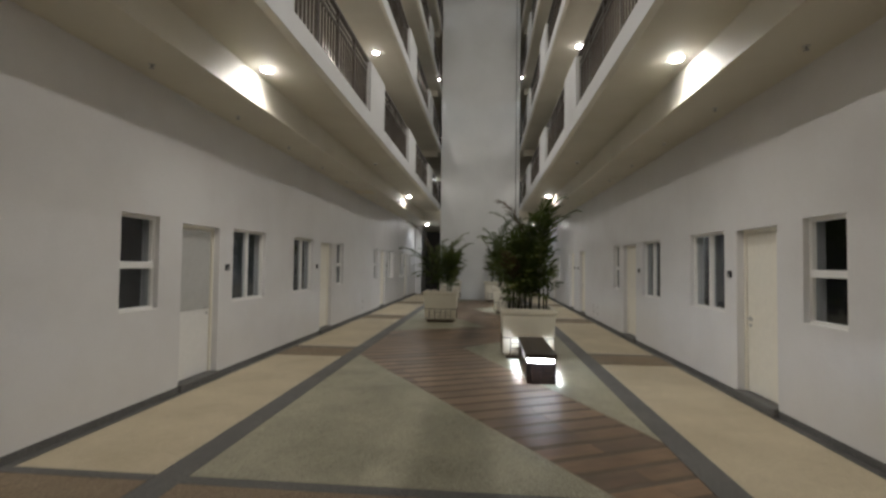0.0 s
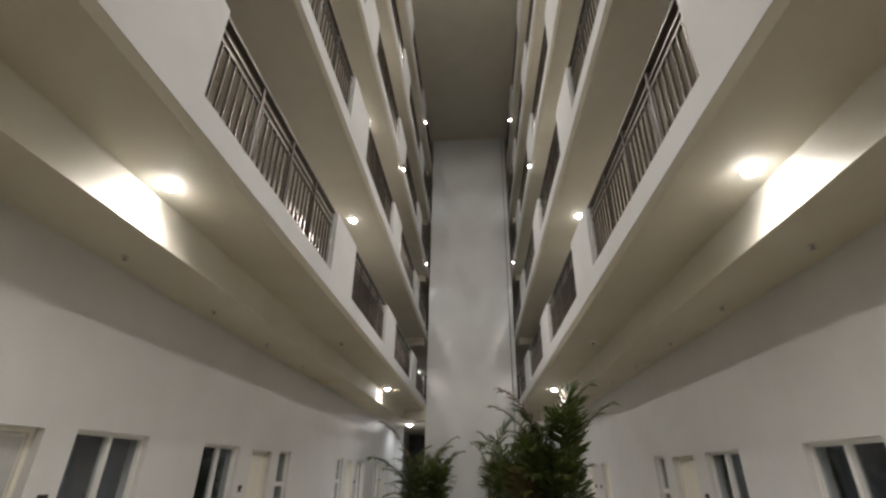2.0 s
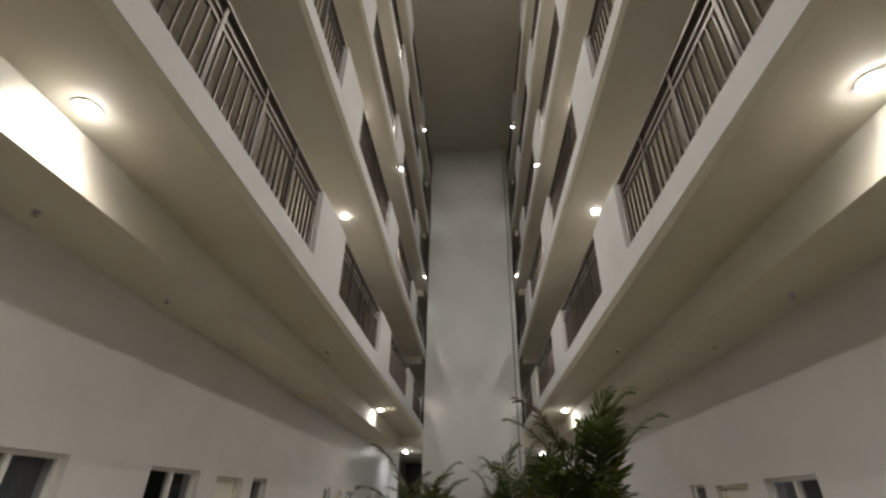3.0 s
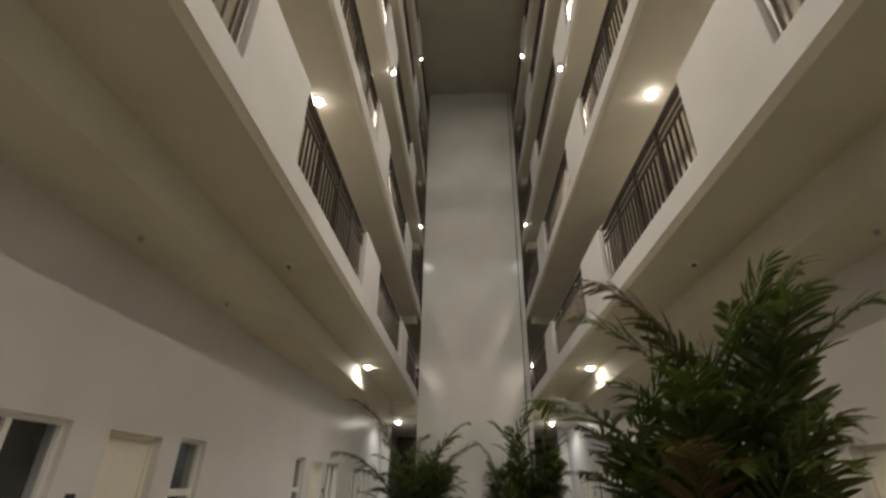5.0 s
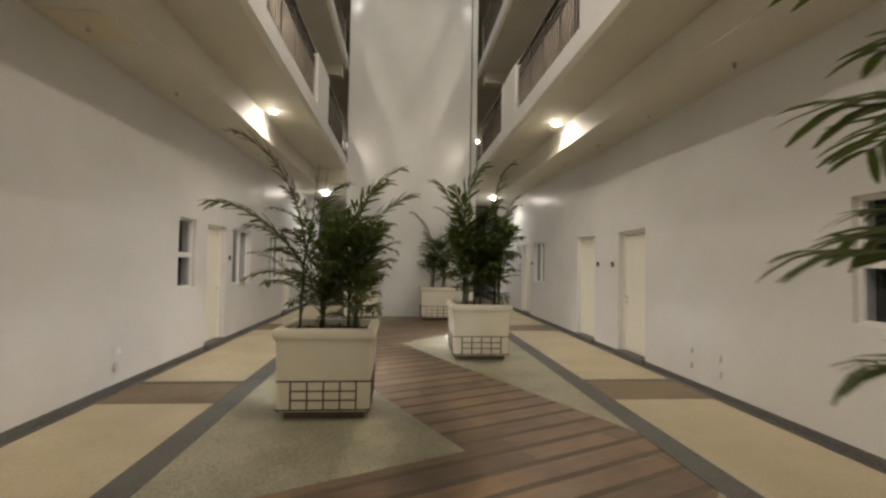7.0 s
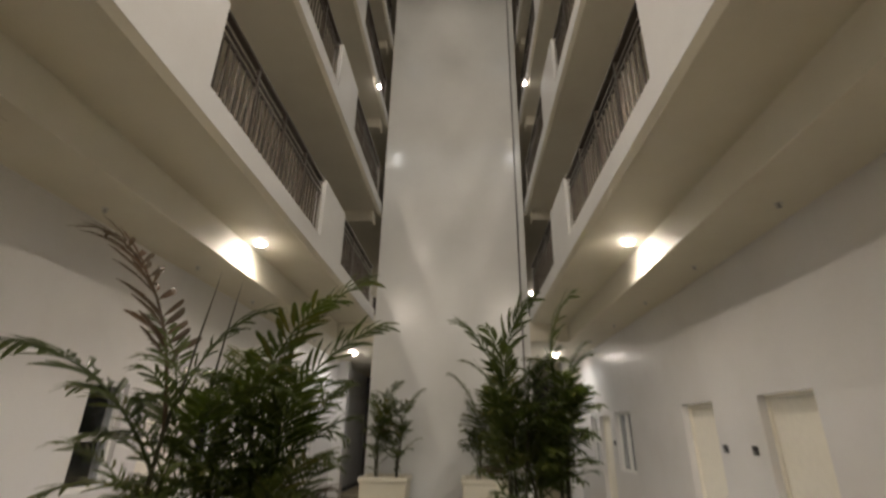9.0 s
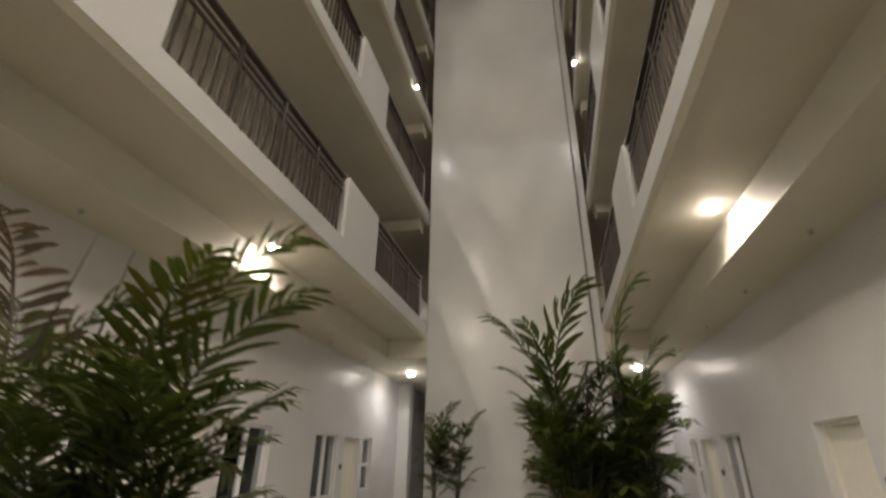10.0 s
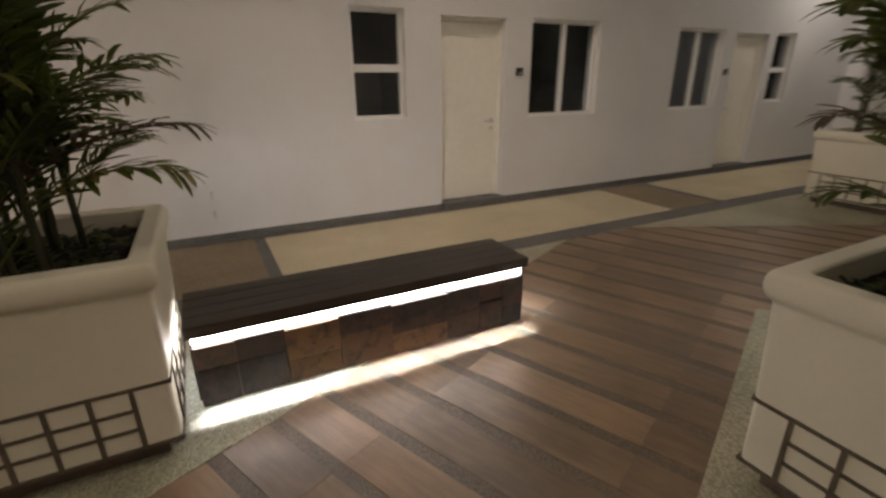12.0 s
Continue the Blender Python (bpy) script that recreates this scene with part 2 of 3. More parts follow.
gb.inputs["Base Color"].default_value = (0.55, 0.58, 0.6, 1)
gb.inputs["Transmission Weight"].default_value = 1.0
gb.inputs["IOR"].default_value = 1.45
M_GLASS = glass


# ---- mesh helpers ----
def box_into(bm, x0, x1, y0, y1, z0, z1):
    vs = [bm.verts.new((x, y, z)) for z in (z0, z1) for x, y in ((x0, y0), (x1, y0), (x1, y1), (x0, y1))]
    for f in ((3, 2, 1, 0), (4, 5, 6, 7), (0, 1, 5, 4), (1, 2, 6, 5), (2, 3, 7, 6), (3, 0, 4, 7)):
        bm.faces.new([vs[i] for i in f])
    return vs


def boxes(*spans, bevel=0.0):
    bm = bmesh.new()
    for s in spans:
        box_into(bm, *s)
    if bevel:
        bmesh.ops.bevel(bm, geom=bm.edges[:], offset=bevel, segments=2, profile=0.6, affect="EDGES")
    return bm


def tube_into(bm, points, radii, sides=6, cap=True):
    """A tube along points, with one radius for each."""
    rings = []
    for i, p in enumerate(points):
        a, c = points[max(i - 1, 0)], points[min(i + 1, len(points) - 1)]
        d = (Vector(c) - Vector(a)).normalized()
        u = d.orthogonal().normalized()
        w = d.cross(u)
        rings.append([bm.verts.new(Vector(p) + radii[i] * (math.cos(k * math.tau / sides) * u + math.sin(k * math.tau / sides) * w)) for k in range(sides)])
    for r, s in zip(rings, rings[1:]):
        best = min(range(sides), key=lambda o: sum((r[k].co - s[(k + o) % sides].co).length for k in range(sides)))
        for k in range(sides):
            bm.faces.new((r[k], r[(k + 1) % sides], s[(k + 1 + best) % sides], s[(k + best) % sides]))
    if cap:
        bm.faces.new(rings[0][::-1])
        bm.faces.new(rings[-1])


def mesh_of(name, bm, mat, smooth=False):
    bmesh.ops.recalc_face_normals(bm, faces=bm.faces[:])
    me = bpy.data.meshes.new(name)
    bm.to_mesh(me)
    bm.free()
    me.materials.append(mat)
    if smooth:
        for p in me.polygons:
            p.use_smooth = True
    return me


def part(name, bm, mat, parent, label="", smooth=False):
    ob = new(name, mesh_of(name, bm, mat, smooth))
    ob.parent = parent
    if label:
        ob["label"] = label
    return ob


def thing(name, bm, mat, label, category, group="", kind="", smooth=False):
    return tagged(new(name, mesh_of(name, bm, mat, smooth)), label, category, group, kind)


def base(name, x, y, z, label, category, group="", kind="", turn=0):
    ob = tagged(new(name), label, category, group, kind)
    ob.empty_display_size = 0.1
    ob.matrix_basis = pose(x, y, z, 0, 0, turn)
    return ob


def shared(name, me, parent, m=None):
    ob = new(name, me)
    ob.parent = parent
    if m is not None:
        ob.matrix_basis = m
    return ob


# ---- structure: floor ----
COURT = 1.95
STRIPE = 2.2
thing("ground", boxes((-9, 9, Y0 - 2, Y1 + 2, -0.30, -0.05)), M_GROUT, "dark concrete bed under the paved court", "ground", kind="structure")
floor = thing("floor", boxes((-COURT - 0.1, COURT + 0.1, Y0, END_Y, -0.05, -0.0085)), M_GROUT, "dark grout bed between wood-look floor tiles", "floor", kind="structure")
for side in (-1, 1):
    n = "left" if side < 0 else "right"
    a, b = sorted((side * STRIPE, side * (WALL_X - 0.10)))
    thing("walkway_" + n, boxes((a, b, Y0, Y1, -0.05, 0.0)), M_CREAM, "cream pebble-wash walkway along the apartment doors", "walkway", kind="structure")
    a, b = sorted((side * COURT, side * STRIPE))
    thing("border_strip_" + n, boxes((a, b, Y0, END_Y + 0.3, -0.05, 0.001)), M_STRIPE, "dark grey stone strip edging the court", "floor border", kind="structure")
    a, b = sorted((side * (WALL_X - 0.10), side * WALL_X))
    thing("border_strip_wall_" + n, boxes((a, b, Y0, Y1, -0.05, 0.002)), M_STRIPE, "dark grey stone strip along the wall foot", "floor border", kind="structure")
    a, b = sorted((side * STRIPE, side * (WALL_X - 0.10)))
    for y in (1.98, 7.52, 13.2, 18.55, 24.1):
        thing("walkway_panel_" + n, boxes((a, b, y, y + 0.90, -0.02, 0.004)), M_BROWN, "brown pebble-wash panel set into the walkway", "floor panel", "brown panels of the walkways", "structure")
        thing("walkway_line_" + n, boxes((a, b, y + 0.80, y + 0.90, -0.02, 0.007)), M_STRIPE, "thin dark grey stone line across the walkway", "floor line", "grey lines of the walkways", "structure")


def pebble_field(name, corners):
    bm = bmesh.new()
    lo = [bm.verts.new((x, y, -0.04)) for x, y in corners]
    hi = [bm.verts.new((x, y, -0.003)) for x, y in corners]
    bm.faces.new(hi)
    bm.faces.new(lo[::-1])
    for i in range(len(corners)):
        k = (i + 1) % len(corners)
        bm.faces.new((lo[i], lo[k], hi[k], hi[i]))
    thing(name, bm, M_PEBBLE, "grey pebble-wash triangle beside the wood-look path", "floor panel", "pebble triangles of the court", "structure")


C = COURT + 0.02
FIELDS = [
    [(-C, 2.90), (1.24, 2.90), (-C, 7.80)],
    [(C, 4.02), (C, 11.1), (-0.13, 8.71)],
    [(-C, 10.80), (0.30, 11.84), (-C, 16.75)],
    [(C, 12.15), (C, 19.6), (-0.22, 16.85)],
    [(-C, 17.58), (-0.10, 21.24), (-C, 21.24)],
]
for f in FIELDS:
    pebble_field("pebble_field", f)
thing("cross_strip", boxes((-COURT, COURT, 2.77, 2.89, -0.04, 0.0)), M_STRIPE, "dark grey stone line across the court", "floor line", kind="structure")
thing("entrance_floor", boxes((-COURT, COURT, Y0, 2.77, -0.04, -0.002)), M_BROWN, "tan pebble-wash floor at the entrance side", "floor panel", kind="structure")


# ---- structure: walls ----
def wall_bm(side, holes, y0, y1, z0, z1, thick=0.22):
    """A wall along y with rectangular holes (ya, yb, za, zb) cut right through it."""
    bm = bmesh.new()
    ys = sorted({y0, y1, *(h[0] for h in holes), *(h[1] for h in holes)})
    x0, x1 = sorted((side * WALL_X, side * (WALL_X + thick)))
    for ya, yb in zip(ys, ys[1:]):
        mid = (ya + yb) / 2
        inside = [h for h in holes if h[0] < mid < h[1]]
        if not inside:
            box_into(bm, x0, x1, ya, yb, z0, z1)
        else:
            h = inside[0]
            if h[2] > z0:
                box_into(bm, x0, x1, ya, yb, z0, h[2])
            box_into(bm, x0, x1, ya, yb, h[3], z1)
    bmesh.ops.remove_doubles(bm, verts=bm.verts[:], dist=0.0005)
    seen, twin = {}, []
    for f in bm.faces:
        key = tuple(round(c, 3) for c in f.calc_center_median())
        if key in seen:
            twin += [f, seen[key]]
        seen[key] = f
    bmesh.ops.delete(bm, geom=list(set(twin)), context="FACES")
    return bm


TOP = 2.11
# openings: kind, near y, far y, and for doors the side on which the handle sits (1: far end)
LEFT = [("sash", 4.03, 4.57), ("door", 5.00, 5.83, 1), ("slider", 6.21, 7.21), ("slider", 8.45, 9.45), ("door", 9.95, 10.77, -1), ("sash", 11.14, 11.68),
        ("sash", 15.16, 15.70), ("door", 16.14, 16.97, 1), ("slider", 17.355, 18.37), ("slider", 19.89, 20.85), ("door", 21.15, 21.98, -1), ("sash", 22.20, 22.72)]
RIGHT = [("sash", 3.97, 4.51), ("door", 4.96, 5.79, 1), ("slider", 6.12, 7.12), ("slider", 8.46, 9.38), ("door", 9.82, 10.72, -1), ("sash", 11.10, 11.58),
         ("door", 14.93, 15.82, 1), ("door", 16.82, 17.72, -1), ("slider", 20.08, 21.02), ("door", 21.42, 22.30, -1), ("sash", 22.60, 23.08)]


def hole(o):
    low = {"sash": 1.075, "slider": 1.025, "door": 0.0}[o[0]]
    if o[0] == "door":
        return (o[1], o[2], low, TOP)
    return (o[1] - 0.02, o[2] + (0.02 if o[0] == "sash" else 0.035), low, TOP + (0.035 if o[0] == "sash" else 0.025))


DEEP = 0.13     # how far doors and windows stand back in their openings
door_no = window_no = 0


def window_unit(side, o, curtain):
    """A white framed window, its panes, sill and a near-black box for the unlit room."""
    global window_no
    window_no += 1
    ya, yb, za, zb = hole(o)
    x = side * (WALL_X + 0.095)
    kind = "narrow white two-pane sash window" if o[0] == "sash" else "white sliding window with two panes"
    w = base("window_%d" % window_no, x, (ya + yb) / 2, za, kind + (", grey curtain behind the glass" if curtain else ", near-black box behind as the unlit room"), "window", kind="structure", turn=90 if side < 0 else -90)
    half, h, f, d = (yb - ya) / 2, zb - za, 0.04, 0.035
    spans = [(-half, half, -d, d, 0.0, f), (-half, half, -d, d, h - f, h), (-half, -half + f, -d, d, f, h - f), (half - f, half, -d, d, f, h - f)]
    part("window_frame", boxes(*spans), M_FRAME, w)
    if o[0] == "sash":
        mid = h * 0.475
        part("meeting_rail", boxes((-half + f, half - f, -d - 0.006, d, mid - 0.038, mid + 0.038), bevel=0.006), M_FRAME, w)
        panes = [(-half + f, half - f, f, mid - 0.035), (-half + f, half - f, mid + 0.035, h - f)]
    else:
        part("meeting_stile", boxes((-0.025, 0.025, -d - 0.006, d, f, h - f), bevel=0.006), M_FRAME, w)
        panes = [(-half + f, -0.025, f, h - f), (0.025, half - f, f, h - f)]
    for k, (a, b, c, e) in enumerate(panes):
        p = part("pane", boxes((a, b, -0.003 + 0.012 * k, 0.003 + 0.012 * k, c, e)), M_GLASS, w)
        p.visible_shadow = False
    part("window_sill", boxes((-half, half, -0.094, -d - 0.001, -0.001, 0.012), bevel=0.004), M_FRAME, w)
    # shallow black box in place of the unlit room
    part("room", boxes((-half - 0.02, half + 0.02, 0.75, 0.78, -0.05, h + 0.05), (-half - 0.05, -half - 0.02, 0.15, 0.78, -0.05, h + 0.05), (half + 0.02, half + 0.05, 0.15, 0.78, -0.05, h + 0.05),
                       (-half, half, 0.15, 0.78, -0.08, -0.05), (-half, half, 0.15, 0.78, h + 0.05, h + 0.08)), M_ROOM_BLACK, w, "near-black box whose colour stands for the unlit room")
    if curtain:
        bm = bmesh.new()
        n = 60
        rows = []
        for i in range(n + 1):
            u = i / n
            yy = 0.17 + 0.025 * math.sin(u * 55) + 0.012 * math.sin(u * 23 + 1)
            rows.append([bm.verts.new((-half + u * 2 * half, yy, z)) for z in (0.01, h)])
        for r, s in zip(rows, rows[1:]):
            bm.faces.new((r[0], s[0], s[1], r[1]))
        part("curtain", bm, M_CURTAIN, w, "grey pleated curtain", smooth=True)
    return w


def lever_into(w, x, z, swing):
    """A steel lever handle on a plate with a keyhole rose below."""
    bm = boxes((x - 0.022, x + 0.022, -0.030, -0.022, z - 0.03, z + 0.03), bevel=0.004)
    tube_into(bm, [(x, -0.028, z), (x, -0.065, z)], [0.010, 0.010], 8)
    tube_into(bm, [(x, -0.065, z), (x + swing * 0.05, -0.068, z), (x + swing * 0.115, -0.06, z - 0.006)], [0.010, 0.010, 0.008], 8)
    hd = part("door_handle", bm, M_STEEL, w, "steel lever handle")
    bm = bmesh.new()
    tube_into(bm, [(x, -0.022, z - 0.085), (x, -0.032, z - 0.085)], [0.022, 0.020], 12)
    part("keyhole_rose", bm, M_STEEL, w, "round steel lock rose")
    return hd


def door_unit(side, o, glazed=False):
    """A flush cream door set back in its opening, with frame, sill and lever."""
    global door_no
    door_no += 1
    ya, yb, za, zb = hole(o)
    d = base("door_%d" % door_no, side * (WALL_X + DEEP), (ya + yb) / 2, 0.0, "closed white door with a grey upper panel" if glazed else "closed cream flush door with a steel lever handle", "door", kind="structure", turn=90 if side < 0 else -90)
    half, f = (yb - ya) / 2, 0.045
    part("door_frame", boxes((-half, -half + f, -0.045, 0.05, 0.09, TOP), (half - f, half, -0.045, 0.05, 0.09, TOP), (-half + f, half - f, -0.045, 0.05, TOP - f, TOP)), M_DOOR, d)
    leaf = part("leaf", boxes((-half + f + 0.003, half - f - 0.003, -0.022, 0.02, 0.095, TOP - f - 0.004), bevel=0.003), M_FRAME if glazed else M_DOOR, d)
    if glazed:
        part("panel", boxes((-half + f + 0.02, half - f - 0.02, -0.030, -0.0225, 0.98, TOP - f - 0.03), bevel=0.002), M_DOOR_GREY, leaf, "grey upper door panel")
    part("sill", boxes((-half - 0.01, half + 0.01, -DEEP - 0.055, 0.05, 0.0, 0.09), bevel=0.008), M_STRIPE, d, "dark grey stone door sill")
    # the unit's local x runs towards far y on the left wall and towards near y on the right wall
    local = o[3] * (1 if side < 0 else -1)
    lever_into(leaf, local * (half - f - 0.06), 1.0, -local)
    return d


def intercom(side, y):
    """A small black doorbell panel on the wall."""
    t = base("doorbell_panel", side * WALL_X, y, 1.55, "small black doorbell panel on the white wall", "doorbell", "doorbell panels", turn=90 if side < 0 else -90)
    housing = part("housing", boxes((-0.045, 0.045, -0.022, 0.0, -0.045, 0.045), bevel=0.005), M_BLACK, t)
    part("button", boxes((-0.018, 0.018, -0.030, -0.0225, -0.03, -0.008), bevel=0.003), M_STEEL, housing, "steel push button")


for side, rows in ((-1, LEFT), (1, RIGHT)):
    n = "left" if side < 0 else "right"
    thing("wall_" + n, wall_bm(side, [hole(o) for o in rows], Y0, Y1, -0.05, SOFFIT_Z + 0.6), M_WALL, "white painted corridor wall with doors and windows", "wall", kind="structure")
    a, b = sorted((side * WALL_X, side * (WALL_X + 0.22)))
    thing("wall_upper_" + n, boxes((a, b, Y0, Y1, SOFFIT_Z + 0.6, ROOF_Z + 0.2)), M_WALL_DIM, "upper balcony corridor wall, its colour darkened to cut bounced light", "wall", kind="structure")
    doors = [o for o in rows if o[0] == "door"]
    edges = sorted([Y0, Y1] + [v for o in doors for v in (o[1] - 0.012, o[2] + 0.012)])
    for ya, yb in zip(edges[::2], edges[1::2]):
        a, b = sorted((side * (WALL_X - 0.012), side * (WALL_X + 0.002)))
        thing("baseboard", boxes((a, b, ya, yb, 0.0, 0.075), bevel=0.003), M_STRIPE, "low dark grey stone baseboard", "baseboard", "baseboards", "structure")
    for o in rows:
        if o[0] == "door":
            door_unit(side, o, glazed=(side < 0 and o[1] < 6))
        else:
            window_unit(side, o, curtain=o[0] == "slider" and o[1] in (6.21, 19.89, 6.12))
for side, y in ((-1, 6.03), (-1, 9.70), (-1, 17.17), (-1, 21.02), (1, 5.95), (1, 9.60), (1, 16.04), (1, 16.66), (1, 21.22)):
    intercom(side, y)

thing("wall_south", boxes((-4.2, 4.2, Y0 - 0.2, Y0, -0.05, ROOF_Z + 0.2)), M_WALL, "white wall closing the court", "wall", kind="structure")
# end of the corridor; the near-black colour stands in for missing light
thing("wall_north", boxes((-4.2, 4.2, Y1, Y1 + 0.2, -0.05, ROOF_Z + 0.2)), M_FAR_GLOOM, "wall closing the far corridor, coloured near-black for its unlit depth", "wall", kind="structure")
thing("end_wall", boxes((-1.83, 1.83, END_Y, END_Y + 0.25, -0.05, ROOF_Z)), M_ENDWALL, "tall smooth white wall at the court's end", "wall", kind="structure")
for side in (-1, 1):
    a, b = sorted((side * 1.83, side * 1.63))
    thing("end_wall_return", boxes((a, b, END_Y + 0.25, Y1, -0.05, ROOF_Z)), M_WALL, "white side wall of the far corridor", "wall", kind="structure")
    a, b = sorted((side * 3.18, side * 3.5))
    thing("pilaster", boxes((a, b, 24.6, 24.95, 0.0, SOFFIT_Z)), M_WALL, "white wall pier in the far corridor", "pilaster", kind="structure")

# ---- structure: ceilings, balconies ----
PANELS = [(-5.8, -4.6), (-1.35, -0.15), (3.05, 4.39), (7.86, 9.05), (12.17, 13.47), (16.75, 17.98)]
BAYS = [(Y0, -5.8), (-4.6, -1.35), (-0.15, 3.05), (4.39, 7.86), (9.05, 12.17), (13.47, 16.75), (17.98, END_Y - 0.35)]
for side in (-1, 1):
    n = "left" if side < 0 else "right"

    def span(xa, xb):
        return sorted((side * xa, side * xb))

    a, b = span(SOFFIT_X, WALL_X)
    a2, b2 = span(EDGE_X, SOFFIT_X)
    thing("soffit_" + n, boxes((a, b, Y0, END_Y, SOFFIT_Z, CEIL_Z + 0.05)), M_CEIL, "dropped plaster soffit along the corridor wall", "soffit", kind="structure")
    a3, b3 = span(1.83, WALL_X)
    thing("ceiling_far_" + n, boxes((a3, b3, END_Y, Y1, SOFFIT_Z, CEIL_Z + 0.2)), M_CEIL, "low plaster ceiling of the far corridor", "ceiling", kind="structure")
    for level in range(LEVELS):
        z = CEIL_Z + STOREY * level
        a4, b4 = span(EDGE_X, WALL_X)
        bm = bmesh.new()
        prof = [(WALL_X, z), (EDGE_X + 0.05, z), (EDGE_X, z + 0.058), (EDGE_X, z + 0.20), (WALL_X, z + 0.20)]
        ends = [[bm.verts.new((side * px, py, pz)) for px, pz in prof] for py in (Y0, END_Y)]
        for k in range(5):
            bm.faces.new((ends[0][k], ends[0][(k + 1) % 5], ends[1][(k + 1) % 5], ends[1][k]))
        for e in ends:
            bm.faces.new(e)
        thing("balcony_slab_" + n, bm, M_CEIL, "plastered balcony slab seen from below", "balcony slab", "balcony slabs", "structure")
        a5, b5 = span(EDGE_X - 0.004, EDGE_X + 0.14)
        bm = boxes((a5, b5, Y0, END_Y, z + 0.058, z + RISE))
        thing("balcony_fascia_" + n, bm, M_FASCIA, "white edge beam of the balcony", "balcony edge", "balcony edges", "structure")
        for ya, yb in PANELS:
            bm = boxes((a5, b5, ya, yb, z + RISE, z + RISE + 0.96))
            thing("parapet_" + n, bm, M_FASCIA, "solid white parapet panel between railings", "parapet", "parapets of the balconies", "structure")
        a6, b6 = span(EDGE_X + 0.14, WALL_X)
        thing("balcony_beam_" + n, boxes((a6, b6, END_Y - 0.34, END_Y, z + STOREY - 0.28, z + STOREY)), M_CEIL, "white ceiling beam across the balcony corridor", "beam", "balcony beams", "structure")
        # out-of-view layer added on the slab; keeps bounced light off the undersides
        thing("balcony_bounce_floor_" + n, boxes((a6, b6, Y0, END_Y - 0.002, z + 0.19, z + 0.212)), M_DIM_FLOOR, "unseen dark grey floor layer, added to cut light bounced off the balcony", "balcony floor", "balcony floors", "structure")
        if level > 0:
            thing("balcony_far_floor_" + n, boxes((a4, b4, END_Y, Y1, z, z + 0.2)), M_CEIL, "slab of the dark far corridor", "balcony slab", "balcony slabs", "structure")
thing("ceiling", boxes((-4.2, 4.2, Y0, Y1, ROOF_Z, ROOF_Z + 0.2)), M_CEIL, "plain plaster ceiling high over the court", "ceiling", kind="structure")

# ---- balcony railings ----
def bar_mesh(name, dx, dy, dz):
    return mesh_of(name, boxes((-dx / 2, dx / 2, -dy / 2, dy / 2, 0, dz)), M_RAIL)


BALUSTER = bar_mesh("baluster", 0.024, 0.020, 0.66)


def railing(length):
    """A dark metal railing along y: posts, handrail, two rails and upright bars."""
    r = base("balcony_railing", 0, 0, 0, "dark bronze metal railing with upright bars", "railing", "balcony railings")
    part("handrail", boxes((-0.035, 0.035, 0, length, 0.93, 0.975), bevel=0.008), M_RAIL, r)
    part("upper_rail", boxes((-0.014, 0.014, 0, length, 0.80, 0.83)), M_RAIL, r)
    part("middle_rail", boxes((-0.014, 0.014, 0, length, 0.70, 0.735)), M_RAIL, r)
    part("bottom_rail", boxes((-0.014, 0.014, 0, length, 0.015, 0.045)), M_RAIL, r)
    posts = max(2, round(length / 0.86))
    me = bar_mesh("post", 0.045, 0.045, 0.96)
    part("end_post", boxes((-0.024, 0.024, length - 0.048, length - 0.003, 0.0, 0.962), bevel=0.004), M_STEEL, r, "bright steel end post")
    part("end_cap", boxes((-0.046, 0.046, length - 0.062, length - 0.002, 0.976, 1.0), bevel=0.008), M_FRAME, r, "small white rail end cap")
    for k in range(posts):
        shared("post", me, r, pose(0, 0.025 + (length - 0.05) * k / posts, -0.002))
    bars = round(length / 0.118)
    for k in range(1, bars):
        shared("baluster", BALUSTER, r, pose(0, length * k / bars, 0.042))
    return r


for ya, yb in BAYS:
    if yb < -1:
        continue
    first = None
    for level in range(LEVELS):
        for side in (-1, 1):
            m = pose(side * (EDGE_X + 0.07), ya, CEIL_Z + STOREY * level + RISE)
            if first is None:
                first = railing(yb - ya)
                first.matrix_basis = m
            else:
                copy_thing(first, m)

# ---- light fittings ----
def downlight():
    d = base("downlight", 0, 0, 0, "round white recessed ceiling downlight, lit", "downlight", "ceiling downlights")
    bm = bmesh.new()
    prof = [(0.074, 0.0), (0.078, -0.008), (0.098, -0.006), (0.10, 0.0)]
    rings = [[bm.verts.new((r * math.cos(k * math.tau / 28), r * math.sin(k * math.tau / 28), z)) for k in range(28)] for r, z in prof]
    for r, s in zip(rings, rings[1:]):
        for k in range(28):
            bm.faces.new((r[k], r[(k + 1) % 28], s[(k + 1) % 28], s[k]))
    part("trim_ring", bm, M_FRAME, d, smooth=True)
    bm = bmesh.new()
    tube_into(bm, [(0, 0, -0.002), (0, 0, -0.022), (0, 0, -0.034)], [0.075, 0.070, 0.045], 24)
    part("diffuser", bm, M_LENS, d, "glowing white diffuser")
    return d


first = None
for x, y, z, watts, colour, cone in DOWNLIGHTS:
    m = pose(x, y, z - 0.002)
    if first is None:
        first = downlight()
        first.matrix_basis = m
    else:
        copy_thing(first, m)


